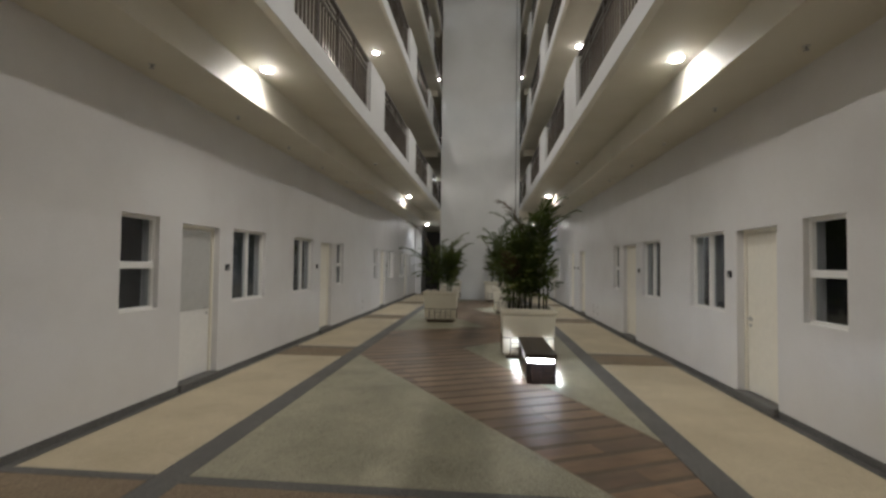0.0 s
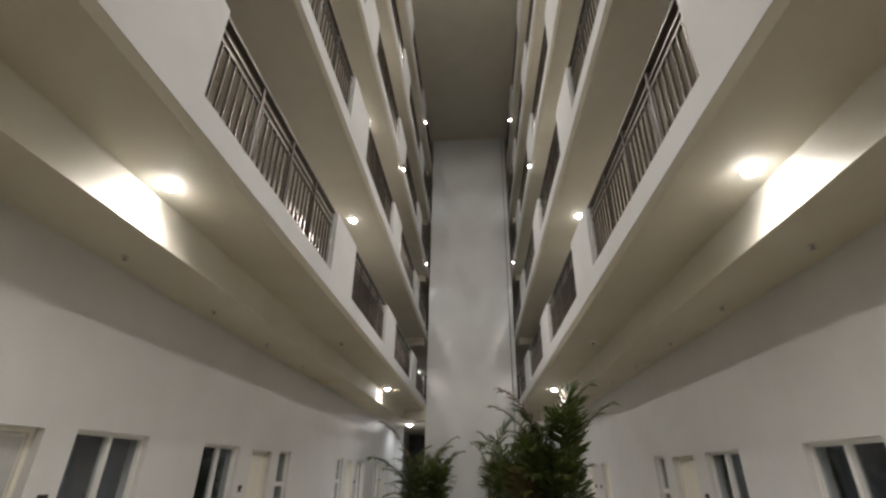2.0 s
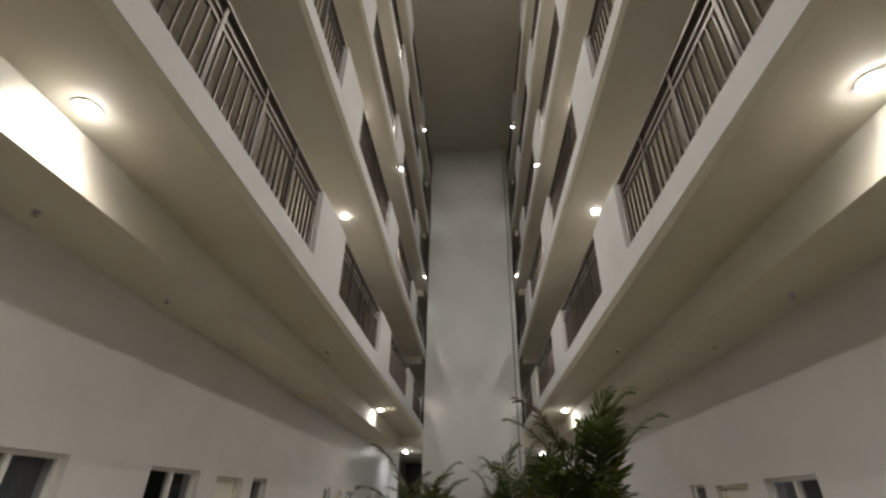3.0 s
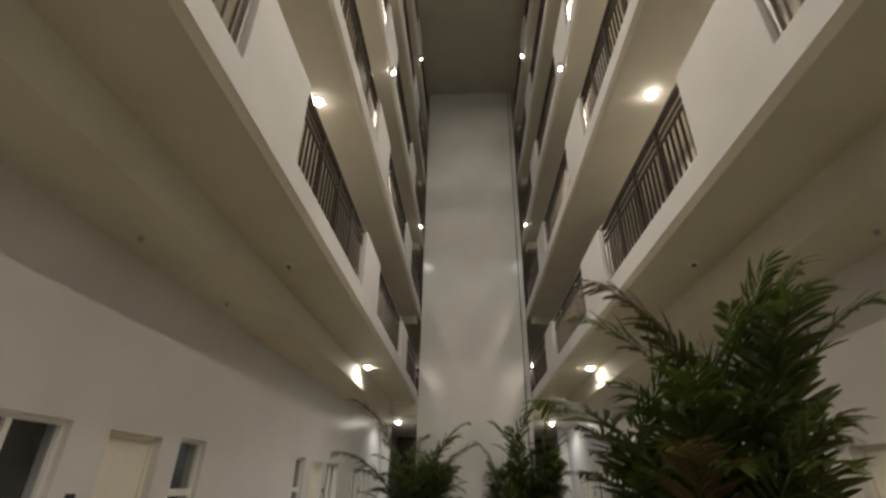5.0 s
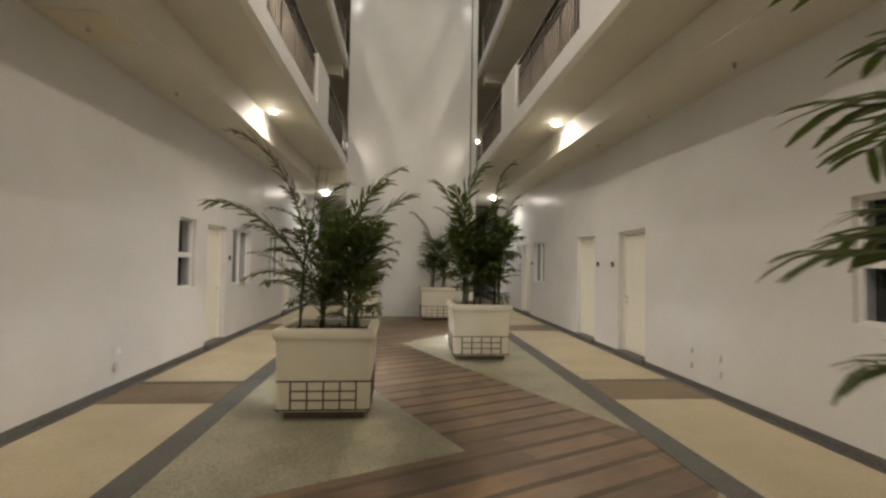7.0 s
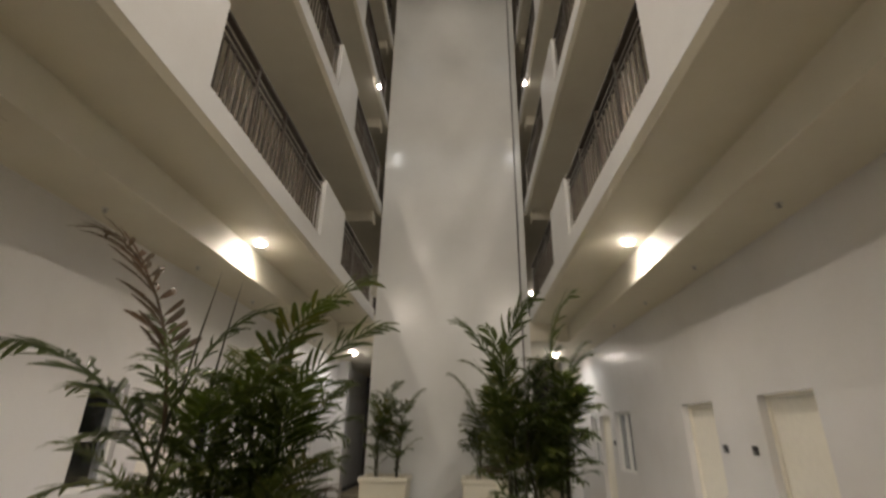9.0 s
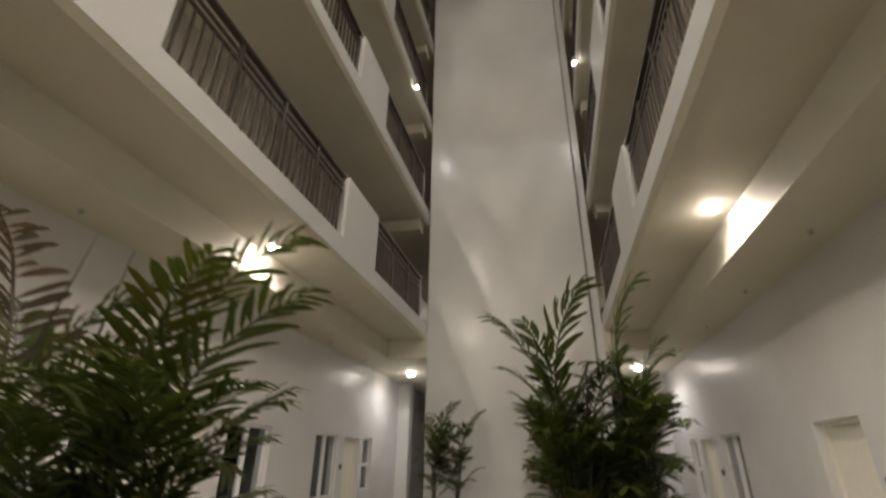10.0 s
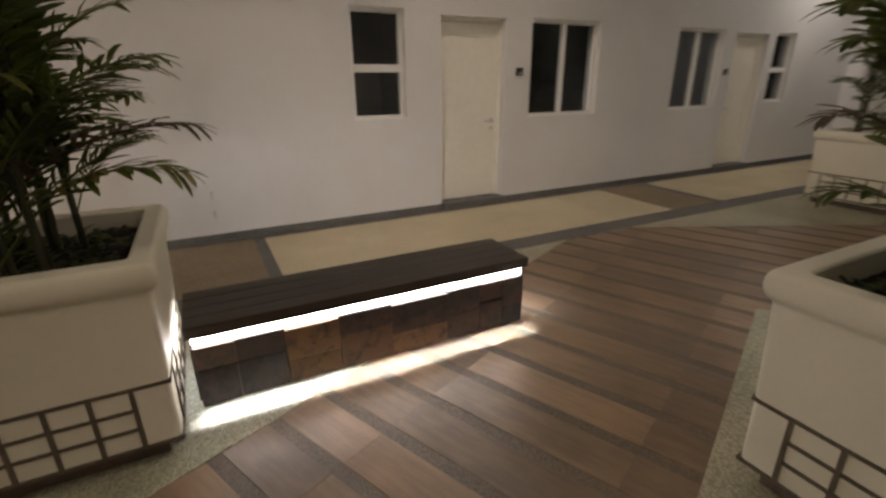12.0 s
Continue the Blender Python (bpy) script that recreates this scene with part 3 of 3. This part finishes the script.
def spotlight():
    s = base("wall_spotlight", 0, 0, 0, "small cylindrical spotlight on the balcony edge, lit", "spotlight", "balcony edge spotlights")
    bm = bmesh.new()
    tube_into(bm, [(0, 0, -0.08), (0, 0, 0.08)], [0.04, 0.04], 16)
    body = part("body", bm, M_STEEL, s, smooth=False)
    part("bracket", boxes((0.03, 0.085, -0.015, 0.015, -0.02, 0.02)), M_STEEL, s)
    bm = bmesh.new()
    tube_into(bm, [(0, 0, -0.080), (0, 0, -0.092), (0, 0, -0.100)], [0.036, 0.034, 0.018], 16)
    part("lens", bm, M_LENS, body, "glowing spotlight lens")
    return s


first = None
for side, y, z in EDGE_SPOTS:
    m = pose(side * 1.80, y, z, 0, 0, 0 if side > 0 else 180)
    if first is None:
        first = spotlight()
        first.matrix_basis = m
    else:
        copy_thing(first, m)


def sprinkler():
    s = base("sprinkler_head", 0, 0, 0, "small dark sprinkler head on the soffit", "sprinkler", "sprinkler heads")
    bm = bmesh.new()
    tube_into(bm, [(0, 0, 0), (0, 0, -0.006), (0, 0, -0.007)], [0.036, 0.036, 0.02], 16)
    part("escutcheon", bm, M_STEEL, s)
    bm = bmesh.new()
    tube_into(bm, [(0, 0, -0.006), (0, 0, -0.035), (0, 0, -0.036), (0, 0, -0.04)], [0.011, 0.009, 0.026, 0.026], 12)
    part("deflector", bm, M_PIPE, s, "grey sprinkler deflector")
    return s


first = None
for side in (-1, 1):
    for k in range(11):
        m = pose(side * 3.22, 4.01 + 1.72 * k, SOFFIT_Z)
        if first is None:
            first = sprinkler()
            first.matrix_basis = m
        else:
            copy_thing(first, m)


def smoke_detector(x, y, z):
    s = base("smoke_detector", x, y, z, "flat white round smoke detector on the ceiling", "smoke detector", "smoke detectors")
    bm = bmesh.new()
    tube_into(bm, [(0, 0, 0), (0, 0, -0.018), (0, 0, -0.03)], [0.065, 0.065, 0.05], 20)
    part("cover", bm, M_FRAME, s)
    bm = bmesh.new()
    tube_into(bm, [(0, 0, -0.030), (0, 0, -0.046)], [0.032, 0.026], 16)
    part("sensor_cap", bm, M_BLACK, s, "dark sensor cap")


for side in (-1, 1):
    smoke_detector(side * 2.42, 10.65, CEIL_Z)
    smoke_detector(side * 2.42, 0.2, CEIL_Z)

hatch = base("ceiling_hatch", -3.2, 12.62, SOFFIT_Z, "square yellowed access hatch in the soffit", "access hatch")
part("cover", boxes((-0.26, 0.26, -0.30, 0.30, -0.006, 0.0), bevel=0.002), M_HATCH, hatch)
part("frame", boxes((-0.29, -0.262, -0.33, 0.33, -0.009, 0.0), (0.262, 0.29, -0.33, 0.33, -0.009, 0.0), (-0.262, 0.262, -0.33, -0.302, -0.009, 0.0), (-0.262, 0.262, 0.302, 0.33, -0.009, 0.0)), M_CEIL, hatch)

bm = bmesh.new()
tube_into(bm, [(1.66, END_Y - 0.03, 2.6), (1.66, END_Y - 0.03, ROOF_Z)], [0.022, 0.022], 10)
thing("drain_pipe", bm, M_PIPE, "thin grey pipe running up the end wall", "pipe", smooth=True)


def wall_hook(x, y, z, turn):
    h = thing("wall_bracket", boxes((-0.012, 0.012, -0.012, 0, -0.035, 0.035), (-0.008, 0.008, -0.03, -0.012, -0.03, -0.02)), M_STEEL, "small dark metal bracket low on the wall", "bracket", "wall brackets")
    h.matrix_basis = pose(x, y, z, 0, 0, turn)


for z in (0.27, 0.46):
    wall_hook(-WALL_X, 13.7, z, 90)
    wall_hook(WALL_X, 13.75, z, -90)
    wall_hook(WALL_X, 13.2, z, -90)


# ---- planters ----
PW, PD, PH = 0.88, 0.80, 0.875


def planter():
    """A square cream planter with a rolled rim and a brown lattice inlay round its foot."""
    p = base("planter", 0, 0, 0, "square cream concrete planter with a brown lattice band at its foot", "planter", "palm planters")
    bm = bmesh.new()
    w, d = PW / 2, PD / 2
    prof = [(-0.03, 0.07), (-0.03, 0.085), (0.0, 0.09), (0.004, 0.37), (0.020, 0.74), (0.021, 0.757)]
    prof += [(0.024 + 0.026 * math.sin(a), 0.822 - 0.053 * math.cos(a)) for a in [radians(10 + 17 * k) for k in range(11)]]
    prof += [(-0.03, 0.875), (-0.038, 0.873), (-0.045, 0.866), (-0.05, 0.70)]
    rings = []
    for out, z in prof:
        r = []
        cr = 0.022
        for sx, sy, a0 in ((1, 1, 0), (-1, 1, 90), (-1, -1, 180), (1, -1, 270)):
            for k in range(5):
                a = radians(a0 + 22.5 * k)
                r.append(bm.verts.new((sx * (w + out - cr) + cr * math.cos(a), sy * (d + out - cr) + cr * math.sin(a), z)))
        rings.append(r)
    n = len(rings[0])
    for r, s in zip(rings, rings[1:]):
        for k in range(n):
            bm.faces.new((r[k], r[(k + 1) % n], s[(k + 1) % n], s[k]))
    bm.faces.new(rings[0][::-1])
    part("body", bm, M_PLANTER, p)
    # lattice bars on the four faces
    for turn, half, depth in ((0, w, d), (180, w, d), (90, d, w), (270, d, w)):
        def bars(*spans):
            b = boxes(*[(a0, a1, -depth - 0.0085, -depth + 0.01, z0, z1) for a0, a1, z0, z1 in spans])
            bmesh.ops.rotate(b, cent=(0, 0, 0), matrix=Matrix.Rotation(radians(turn), 3, "Z"), verts=b.verts[:])
            return b
        t = 0.008
        part("inlay_line", bars((-half - 0.006, half + 0.006, 0.363, 0.378)), M_INLAY, p, "brown inlay line")
        part("inlay_line", bars((-half - 0.004, half + 0.004, 0.090, 0.104)), M_INLAY, p, "brown inlay line")
        inner = half - 0.13
        for k in range(5):
            c = -inner + 2 * inner * k / 4
            part("lattice_bar", bars((c - t, c + t, 0.104, 0.363)), M_INLAY, p, "brown lattice bar")
        for z in (0.19, 0.277):
            part("lattice_bar", bars((-inner, inner, z - t + 0.001, z + t - 0.001)), M_INLAY, p, "brown lattice bar")
    part("foot", boxes((-w + 0.06, w - 0.06, -d + 0.06, d - 0.06, 0.0, 0.072)), M_INLAY, p, "dark recessed foot")
    return p


PLANTERS = [(1.04, 7.70 + PD / 2), (-0.975, 12.62 + PD / 2), (1.03, 15.33 + PD / 2), (-1.28, 20.34 + PD / 2), (0.72, 20.34 + PD / 2)]
first = None
for x, y in PLANTERS:
    if first is None:
        first = planter()
        first.matrix_basis = pose(x, y, 0)
    else:
        copy_thing(first, pose(x, y, 0))


def soil(x, y, seed):
    """Lumpy soil that fills a planter to below its rim."""
    bm = bmesh.new()
    bmesh.ops.create_grid(bm, x_segments=26, y_segments=24, size=0.5)
    for v in bm.verts:
        v.co.x *= PW - 0.09
        v.co.y *= PD - 0.09
        v.co.z = 0.785 + 0.035 * noise.noise((v.co.x * 6 + seed, v.co.y * 6, seed)) + 0.012 * noise.noise((v.co.x * 25, v.co.y * 25 + seed, 3))
    low = bmesh.ops.extrude_face_region(bm, geom=bm.faces[:])
    for g in low["geom"]:
        if isinstance(g, bmesh.types.BMVert):
            g.co.z = 0.70
    s = thing("soil", bm, M_SOIL, "dark lumpy potting soil in the planter", "soil", "planter soil", "stuff", smooth=True)
    s.location = (x, y, 0)


for i, (x, y) in enumerate(PLANTERS):
    soil(x, y, 7.3 * i)


# ---- palms ----
def leaflet_into(bm, root, along, side, up, length, width, droop, fold):
    """One leaflet: a narrow base, a broad middle and a ragged tip, in two halves folded at the midrib."""
    segs = [(0.0, 0.10), (0.22, 0.72), (0.55, 1.0), (0.85, 0.82), (1.0, 0.22)]
    ribs = []
    for u, wd in segs:
        p = root + along * (length * u) - up * (droop * u * u)
        hw = width * wd * 0.5
        ribs.append((bm.verts.new(p - side * hw + up * fold * hw), bm.verts.new(p), bm.verts.new(p + side * hw + up * fold * hw)))
    for a, b in zip(ribs, ribs[1:]):
        bm.faces.new((a[0], a[1], b[1], b[0]))
        bm.faces.new((a[1], a[2], b[2], b[1]))


def frond_mesh(seed, length, arch, pairs, leaf_len, leaf_wid):
    """An arching pinnate frond that springs from the origin and leans along +x."""
    rnd = random.Random(seed)
    bm = bmesh.new()
    n = 14
    pts = []
    p = Vector((0, 0, 0))
    ang = radians(74 + rnd.uniform(-6, 6))
    sway = rnd.uniform(-0.12, 0.12)
    for i in range(n + 1):
        pts.append(p.copy())
        step = length / n
        ang -= radians(arch / n) * (0.5 + 1.0 * i / n)
        p = p + Vector((math.cos(ang) * step, sway * step * i / n, math.sin(ang) * step))
    tube_into(bm, pts, [0.009 * (1 - 0.8 * i / n) + 0.0015 for i in range(n + 1)], 5)
    for k in range(pairs):
        u = 0.22 + 0.78 * (k + 0.5) / pairs
        f = u * n
        i = min(int(f), n - 1)
        at = pts[i].lerp(pts[i + 1], f - i)
        d = (pts[i + 1] - pts[i]).normalized()
        flat = Vector((0, 1, 0))
        up = d.cross(flat).normalized()
        if up.z < 0:
            up = -up
        size = math.sin(math.pi * (0.18 + 0.72 * u)) ** 0.7
        for sgn in (-1, 1):
            if rnd.random() < 0.05:
                continue
            lean = radians(66 - 32 * u + rnd.uniform(-8, 8))
            al = (d * math.cos(lean) + flat * sgn * math.sin(lean) + up * rnd.uniform(0.05, 0.35)).normalized()
            sd = al.cross(up).normalized()
            leaflet_into(bm, at + up * 0.003, al, sd, al.cross(sd).normalized() * (1 if al.cross(sd).z > 0 else -1), leaf_len * size * rnd.uniform(0.85, 1.1), leaf_wid * rnd.uniform(0.8, 1.15), leaf_len * rnd.uniform(0.12, 0.42), 0.3)
    FROND_TIPS.append(pts[-1].copy())
    return mesh_of("frond", bm, M_LEAF)


FROND_TIPS = []
FRONDS = [frond_mesh(s, ln, ar, pr, ll, lw) for s, ln, ar, pr, ll, lw in (
    (1, 1.05, 55, 17, 0.29, 0.038), (2, 1.20, 45, 19, 0.30, 0.036), (3, 0.85, 75, 14, 0.26, 0.040),
    (4, 1.30, 60, 20, 0.29, 0.034), (5, 0.70, 65, 11, 0.25, 0.046), (6, 1.10, 85, 17, 0.28, 0.037))]
DRY = [f.copy() for f in FRONDS]
for me in DRY:
    me.materials.clear()
    me.materials.append(M_DRY)
SPEAR = mesh_of("spear", (lambda b: (tube_into(b, [(0, 0, 0), (0.01, 0, 0.35), (0.03, 0.005, 0.75)], [0.008, 0.006, 0.001], 5), b)[1])(bmesh.new()), M_CANE)


def cane_mesh(seed, height, lean):
    """A ringed palm cane that curves outwards."""
    rnd = random.Random(seed)
    bm = bmesh.new()
    pts, rad = [], []
    n = max(6, int(height / 0.09))
    for i in range(n + 1):
        u = i / n
        for k, bulge in ((0.0, 1.12), (0.25, 1.0)):
            pts.append((lean * u * u + 0.01 * math.sin(5 * u + seed), 0.012 * math.sin(4 * u + seed), height * (u + k / n if i < n else u + k * 0.01)))
            rad.append((0.0145 - 0.0055 * u) * bulge)
    tube_into(bm, pts, rad, 7)
    return mesh_of("cane", bm, M_CANE, True)


def palm(x, y, z, seed, tops, reach, aims=(), crown=(6, 9), spread=0.09, size=1.0, spear=None, suckers=(1, 3)):
    """A clump of palm canes, each with its crown of fronds whose tips stay inside reach; aims are (tip, dry) of its longest fronds."""
    rnd = random.Random(seed)
    p = base("palm", x, y, z, "clump of slender potted palms with feathery dark green fronds", "palm", "potted palms")
    x0, x1, y0, y1 = reach
    where = Vector((x, y, z))

    def frond(me, at, turn, tilt, s, dry=False):
        m = Matrix.Translation(at) @ pose(0, 0, 0, 0, 0, turn) @ pose(0, 0, 0, 0, tilt, 0) @ Matrix.Scale(s, 4)
        f = shared("frond", me, p, m)
        if dry:
            f["label"] = "dry brown frond"

    heads = []
    for k, top in enumerate(tops):
        az = rnd.uniform(0, 360)
        lean = rnd.uniform(0.02, 0.12) * top
        foot = Vector((rnd.uniform(-spread, spread), rnd.uniform(-spread, spread), -0.03))
        shared("cane", cane_mesh(seed * 31 + k, top, lean), p, pose(*foot, 0, 0, az))
        head = foot + Matrix.Rotation(radians(az), 3, "Z") @ Vector((lean, 0, top))
        heads.append(head)
        count = rnd.randint(*crown)
        for q in range(count):
            for attempt in range(12):
                i = rnd.randrange(len(FRONDS))
                s = size * rnd.uniform(0.62, 0.95) * (1 - 0.02 * attempt)
                turn = q * 137.5 + rnd.uniform(-60, 60)
                tilt = rnd.uniform(-6, 6) - 2 + 34 * q / count
                at = head - Vector((0, 0, 0.055 * q))
                tip = where + at + s * (Matrix.Rotation(radians(turn), 3, "Z") @ Matrix.Rotation(radians(tilt), 3, "Y") @ FROND_TIPS[i])
                if x0 < tip.x < x1 and y0 < tip.y < y1:
                    dry = rnd.random() < 0.012
                    frond((DRY if dry else FRONDS)[i], at, turn, tilt, s, dry)
                    break
        if rnd.random() < 0.4:
            shared("spear", SPEAR, p, Matrix.Translation(head) @ pose(0, 0, 0, rnd.uniform(-8, 8), rnd.uniform(-8, 8), 0))
        # short suckers low on the cane
        for q in range(rnd.randint(*suckers)):
            h = rnd.uniform(0.2, 0.8) * top
            at = foot + Matrix.Rotation(radians(az), 3, "Z") @ Vector((lean * (h / top) ** 2, 0, h))
            frond(rnd.choice(FRONDS), at, rnd.uniform(0, 360), rnd.uniform(-8, 18), rnd.uniform(0.34, 0.55))
    if spear:
        shared("spear", SPEAR, p, Matrix.Translation(Vector(spear) - where) @ pose(0, 0, 0, 0, 4, 0))["label"] = "thin reddish unopened spear"
    for (tx, ty, tz), dry, *start in aims:
        head = max(heads, key=lambda h: h.z)
        at = Vector((head.x, head.y, head.z))
        at.z = max(0.08, min(at.z - rnd.uniform(0.05, 0.2), (tz - z) * 0.5))
        at.x, at.y = at.x * 0.6, at.y * 0.6
        if start:
            at = Vector(start[0]) - where
        d = Vector((tx, ty, tz)) - where - at
        i = rnd.choice((0, 1, 3))
        rise = math.atan2(d.z, math.hypot(d.x, d.y))
        own = math.atan2(FROND_TIPS[i].z, FROND_TIPS[i].x)
        frond((DRY if dry else FRONDS)[i], at, math.degrees(math.atan2(d.y, d.x)), math.degrees(own - rise), d.length / FROND_TIPS[i].length, dry)
    return p


SOIL_Z = 0.78
R_G = (0.50, 1.30, 8.05, 9.0)
R_F = (-1.2, -0.3, 12.45, 13.6)
R_H = (0.66, 1.6, 15.45, 16.4)
R_A, R_B, R_C, R_D, R_E = (0.58, 1.60, 7.5, 8.85), (-1.9, -0.4, 12.4, 13.35), (0.46, 1.72, 15.25, 16.4), (-1.80, -0.75, 20.25, 21.0), (0.2, 1.25, 20.25, 21.0)
PALMS = [
    (0.82, 8.02, 101, (1.15, 0.95, 0.7, 0.45), R_A, [((0.56, 8.33, 2.84), True, (0.98, 8.12, 2.02)), ((0.39, 8.27, 2.62), False, (0.95, 8.14, 1.95)), ((0.27, 8.77, 2.20), False), ((0.48, 8.7, 1.79), False)]),
    (1.32, 8.06, 102, (1.28, 1.08, 0.85, 0.6), R_A, [((1.67, 8.09, 2.89), False), ((1.38, 7.92, 2.84), False, (1.28, 8.06, 1.95)), ((1.12, 7.86, 2.55), False, (1.22, 8.05, 1.85)), ((1.62, 8.25, 2.55), False), ((1.90, 8.0, 2.62), False)]),
    (0.76, 8.30, 113, (1.10, 0.9, 0.7), R_G, [((0.50, 8.75, 2.05), False)]),
    (1.06, 8.26, 103, (1.05, 0.8, 0.6), R_A, [((0.47, 8.76, 1.56), False), ((0.53, 8.72, 1.37), False), ((0.66, 8.8, 2.35), False), ((0.85, 8.72, 1.18), False)]),
    (0.98, 8.10, 114, (0.62, 0.45, 0.32), R_A, []),
    (-1.32, 12.92, 104, (1.05, 0.72), R_B, [((-1.98, 12.9, 2.85), True), ((-2.12, 12.8, 2.10), False), ((-1.75, 12.8, 1.6), False)]),
    (-1.14, 13.08, 105, (0.85, 0.6, 0.45), R_B, []),
    (-0.72, 13.02, 106, (0.98, 0.85, 0.66, 0.45), R_F, [((-0.28, 13.15, 2.55), False), ((-0.15, 12.95, 2.25), False), ((-0.3, 13.1, 1.75), False), ((-0.5, 13.65, 1.33), True), ((-0.52, 13.6, 1.17), False), ((-0.5, 13.57, 1.55), False)]),
    (0.76, 15.66, 107, (1.25, 1.0, 0.85, 0.6), R_C, [((0.25, 15.6, 2.85), False), ((0.32, 15.75, 2.45), False), ((1.05, 15.6, 3.15), False)]),
    (1.30, 15.78, 108, (1.35, 1.15, 0.95, 0.7), R_C, [((1.58, 15.8, 3.25), False), ((1.72, 15.8, 2.55), False)]),
    (1.02, 15.72, 115, (0.95, 0.72, 0.5), R_H, []),
    (-1.46, 20.7, 109, (1.2, 0.9, 0.7), R_D, []), (-1.10, 20.78, 110, (1.15, 0.85, 0.6), R_D, [((-0.60, 20.7, 2.55), False)]),
    (0.54, 20.70, 111, (1.2, 0.95, 0.7), R_E, [((0.02, 20.6, 2.85), False)]), (0.92, 20.78, 112, (1.1, 0.8, 0.6), R_E, []),
]
for x, y, seed, tops, reach, aims in PALMS:
    crown = (5, 7) if y < 10 else (6, 8) if reach == R_F else (6, 7) if y < 14 else (8, 11) if y < 18 else (7, 9)
    palm(x, y, SOIL_Z, seed, tops, reach, aims, crown, suckers=(0, 1) if y < 10 or 14 < y < 18 else (1, 3), size=0.82 if 10 < y < 14 else 1.0, spear=(-1.13, 13.05, 1.78) if seed == 105 else None)


def ground_cover(x, y, seed):
    """Low creeping leaves over the soil."""
    rnd = random.Random(seed)
    bm = bmesh.new()
    for k in range(420):
        a = rnd.uniform(0, math.tau)
        al = Vector((math.cos(a), math.sin(a), rnd.uniform(0.1, 0.9))).normalized()
        sd = al.cross(Vector((0, 0, 1))).normalized()
        root = Vector((rnd.uniform(-0.36, 0.36), rnd.uniform(-0.32, 0.32), 0.79))
        leaflet_into(bm, root, al, sd, sd.cross(al), rnd.uniform(0.04, 0.09), rnd.uniform(0.015, 0.032), 0.02, 0.2)
    g = thing("ground_cover", bm, M_COVER, "low green creeper leaves covering the planter soil", "ground cover", "planter creepers", "stuff")
    g.location = (x, y, 0)


for i, (x, y) in enumerate(PLANTERS):
    ground_cover(x, y, 60 + i)


# ---- benches ----
def bench(x, y, length, top):
    """A dark wood seat over a base clad in rusty slate, with a light strip in the gap between them."""
    b = base("bench", 0, 0, 0, "low lit bench, dark wooden seat on a slate-clad base", "bench", "lit benches")
    half, core = 0.215, 0.203
    seat_z, base_h = top - 0.062, top - 0.115
    boards = 4
    wd = 2 * half / boards
    for k in range(boards):
        o = part("seat_board", boxes((0.0, length, -wd / 2 + 0.001, wd / 2 - 0.001, 0, 0.062), bevel=0.004), M_SEAT, b)
        o.matrix_basis = pose(-half + (k + 0.5) * wd, 0, seat_z, 0, 0, 90)
    part("core", boxes((-core + 0.05, core - 0.05, 0.06, length - 0.06, 0, seat_z - 0.001)), M_GROUT, b)
    rnd = random.Random(5)
    for sx in (-1, 1):
        v = 0.02
        while v < length - 0.04:
            w = min(rnd.uniform(0.14, 0.36), length - 0.02 - v)
            z = 0.0
            for h in rnd.choice(([0.5, 0.5], [0.62, 0.38], [0.4, 0.6], [1.0])):
                out = rnd.uniform(0.0, 0.003) + 0.008 * z
                a, c = sorted((sx * (core - 0.06), sx * (core - 0.01 + out)))
                part("slate_tile", boxes((a, c, v + 0.001, v + w - 0.001, z * base_h + 0.001, (z + h) * base_h - rnd.choice((0.001, 0.003, 0.006, 0.013))), bevel=0.003), M_SLATE, b)
                z += h
            v += w
    for ya, yb in ((0.008, 0.07), (length - 0.07, length - 0.008)):
        v = -core + 0.06
        while v < core - 0.07:
            w = min(rnd.uniform(0.1, 0.2), core - 0.06 - v)
            part("slate_tile", boxes((v + 0.001, v + w - 0.001, ya, yb, 0.001, base_h - 0.002), bevel=0.003), M_SLATE, b)
            v += w
    for sx in (-1, 1):
        a, c = sorted((sx * (core - 0.05), sx * (core - 0.022)))
        part("light_strip", boxes((a, c, 0.03, length - 0.03, base_h + 0.001, seat_z - 0.001)), M_LED, b, "glowing white light strip")
    for ya, yb in ((0.02, 0.05), (length - 0.05, length - 0.02)):
        part("light_strip", boxes((-core + 0.052, core - 0.052, ya, yb, base_h + 0.001, seat_z - 0.001)), M_LED, b, "glowing white light strip")
    b.matrix_basis = pose(x, y, 0)
    return b


for x, y, length, top in BENCHES:
    bench(x, y, length, top)

# ---- wood-look floor tiles ----
ANG = 24.0
PL, PB = 0.92, 0.285


def inside(poly, x, y):
    ok = False
    for (xa, ya), (xb, yb) in zip(poly, poly[1:] + poly[:1]):
        if (ya > y) != (yb > y) and x < (xb - xa) * (y - ya) / (yb - ya) + xa:
            ok = not ok
    return ok


PLANK = mesh_of("plank", boxes((0.0005, PL - 0.0005, 0.033, PB - 0.033, -0.012, 0.0), bevel=0.0025), M_PLANK)
turn = Matrix.Rotation(radians(ANG), 3, "Z")
rnd = random.Random(11)
for j in range(-14, 90):
    for i in range(-14, 30):
        corners = [turn @ Vector((i * PL + a * PL, j * PB + b * PB, 0)) for a in (0, 0.5, 1) for b in (0, 0.5, 1)]
        if not any(abs(c.x) < COURT and 2.94 < c.y < END_Y and not any(inside(f, c.x, c.y) for f in FIELDS) for c in corners):
            continue
        o = turn @ Vector((i * PL, j * PB, 0))
        ob = shared("plank", PLANK, floor, Matrix.Translation((o.x, o.y, -0.0055 - rnd.uniform(0, 0.0015))) @ pose(0, 0, 0, 0, 0, ANG))
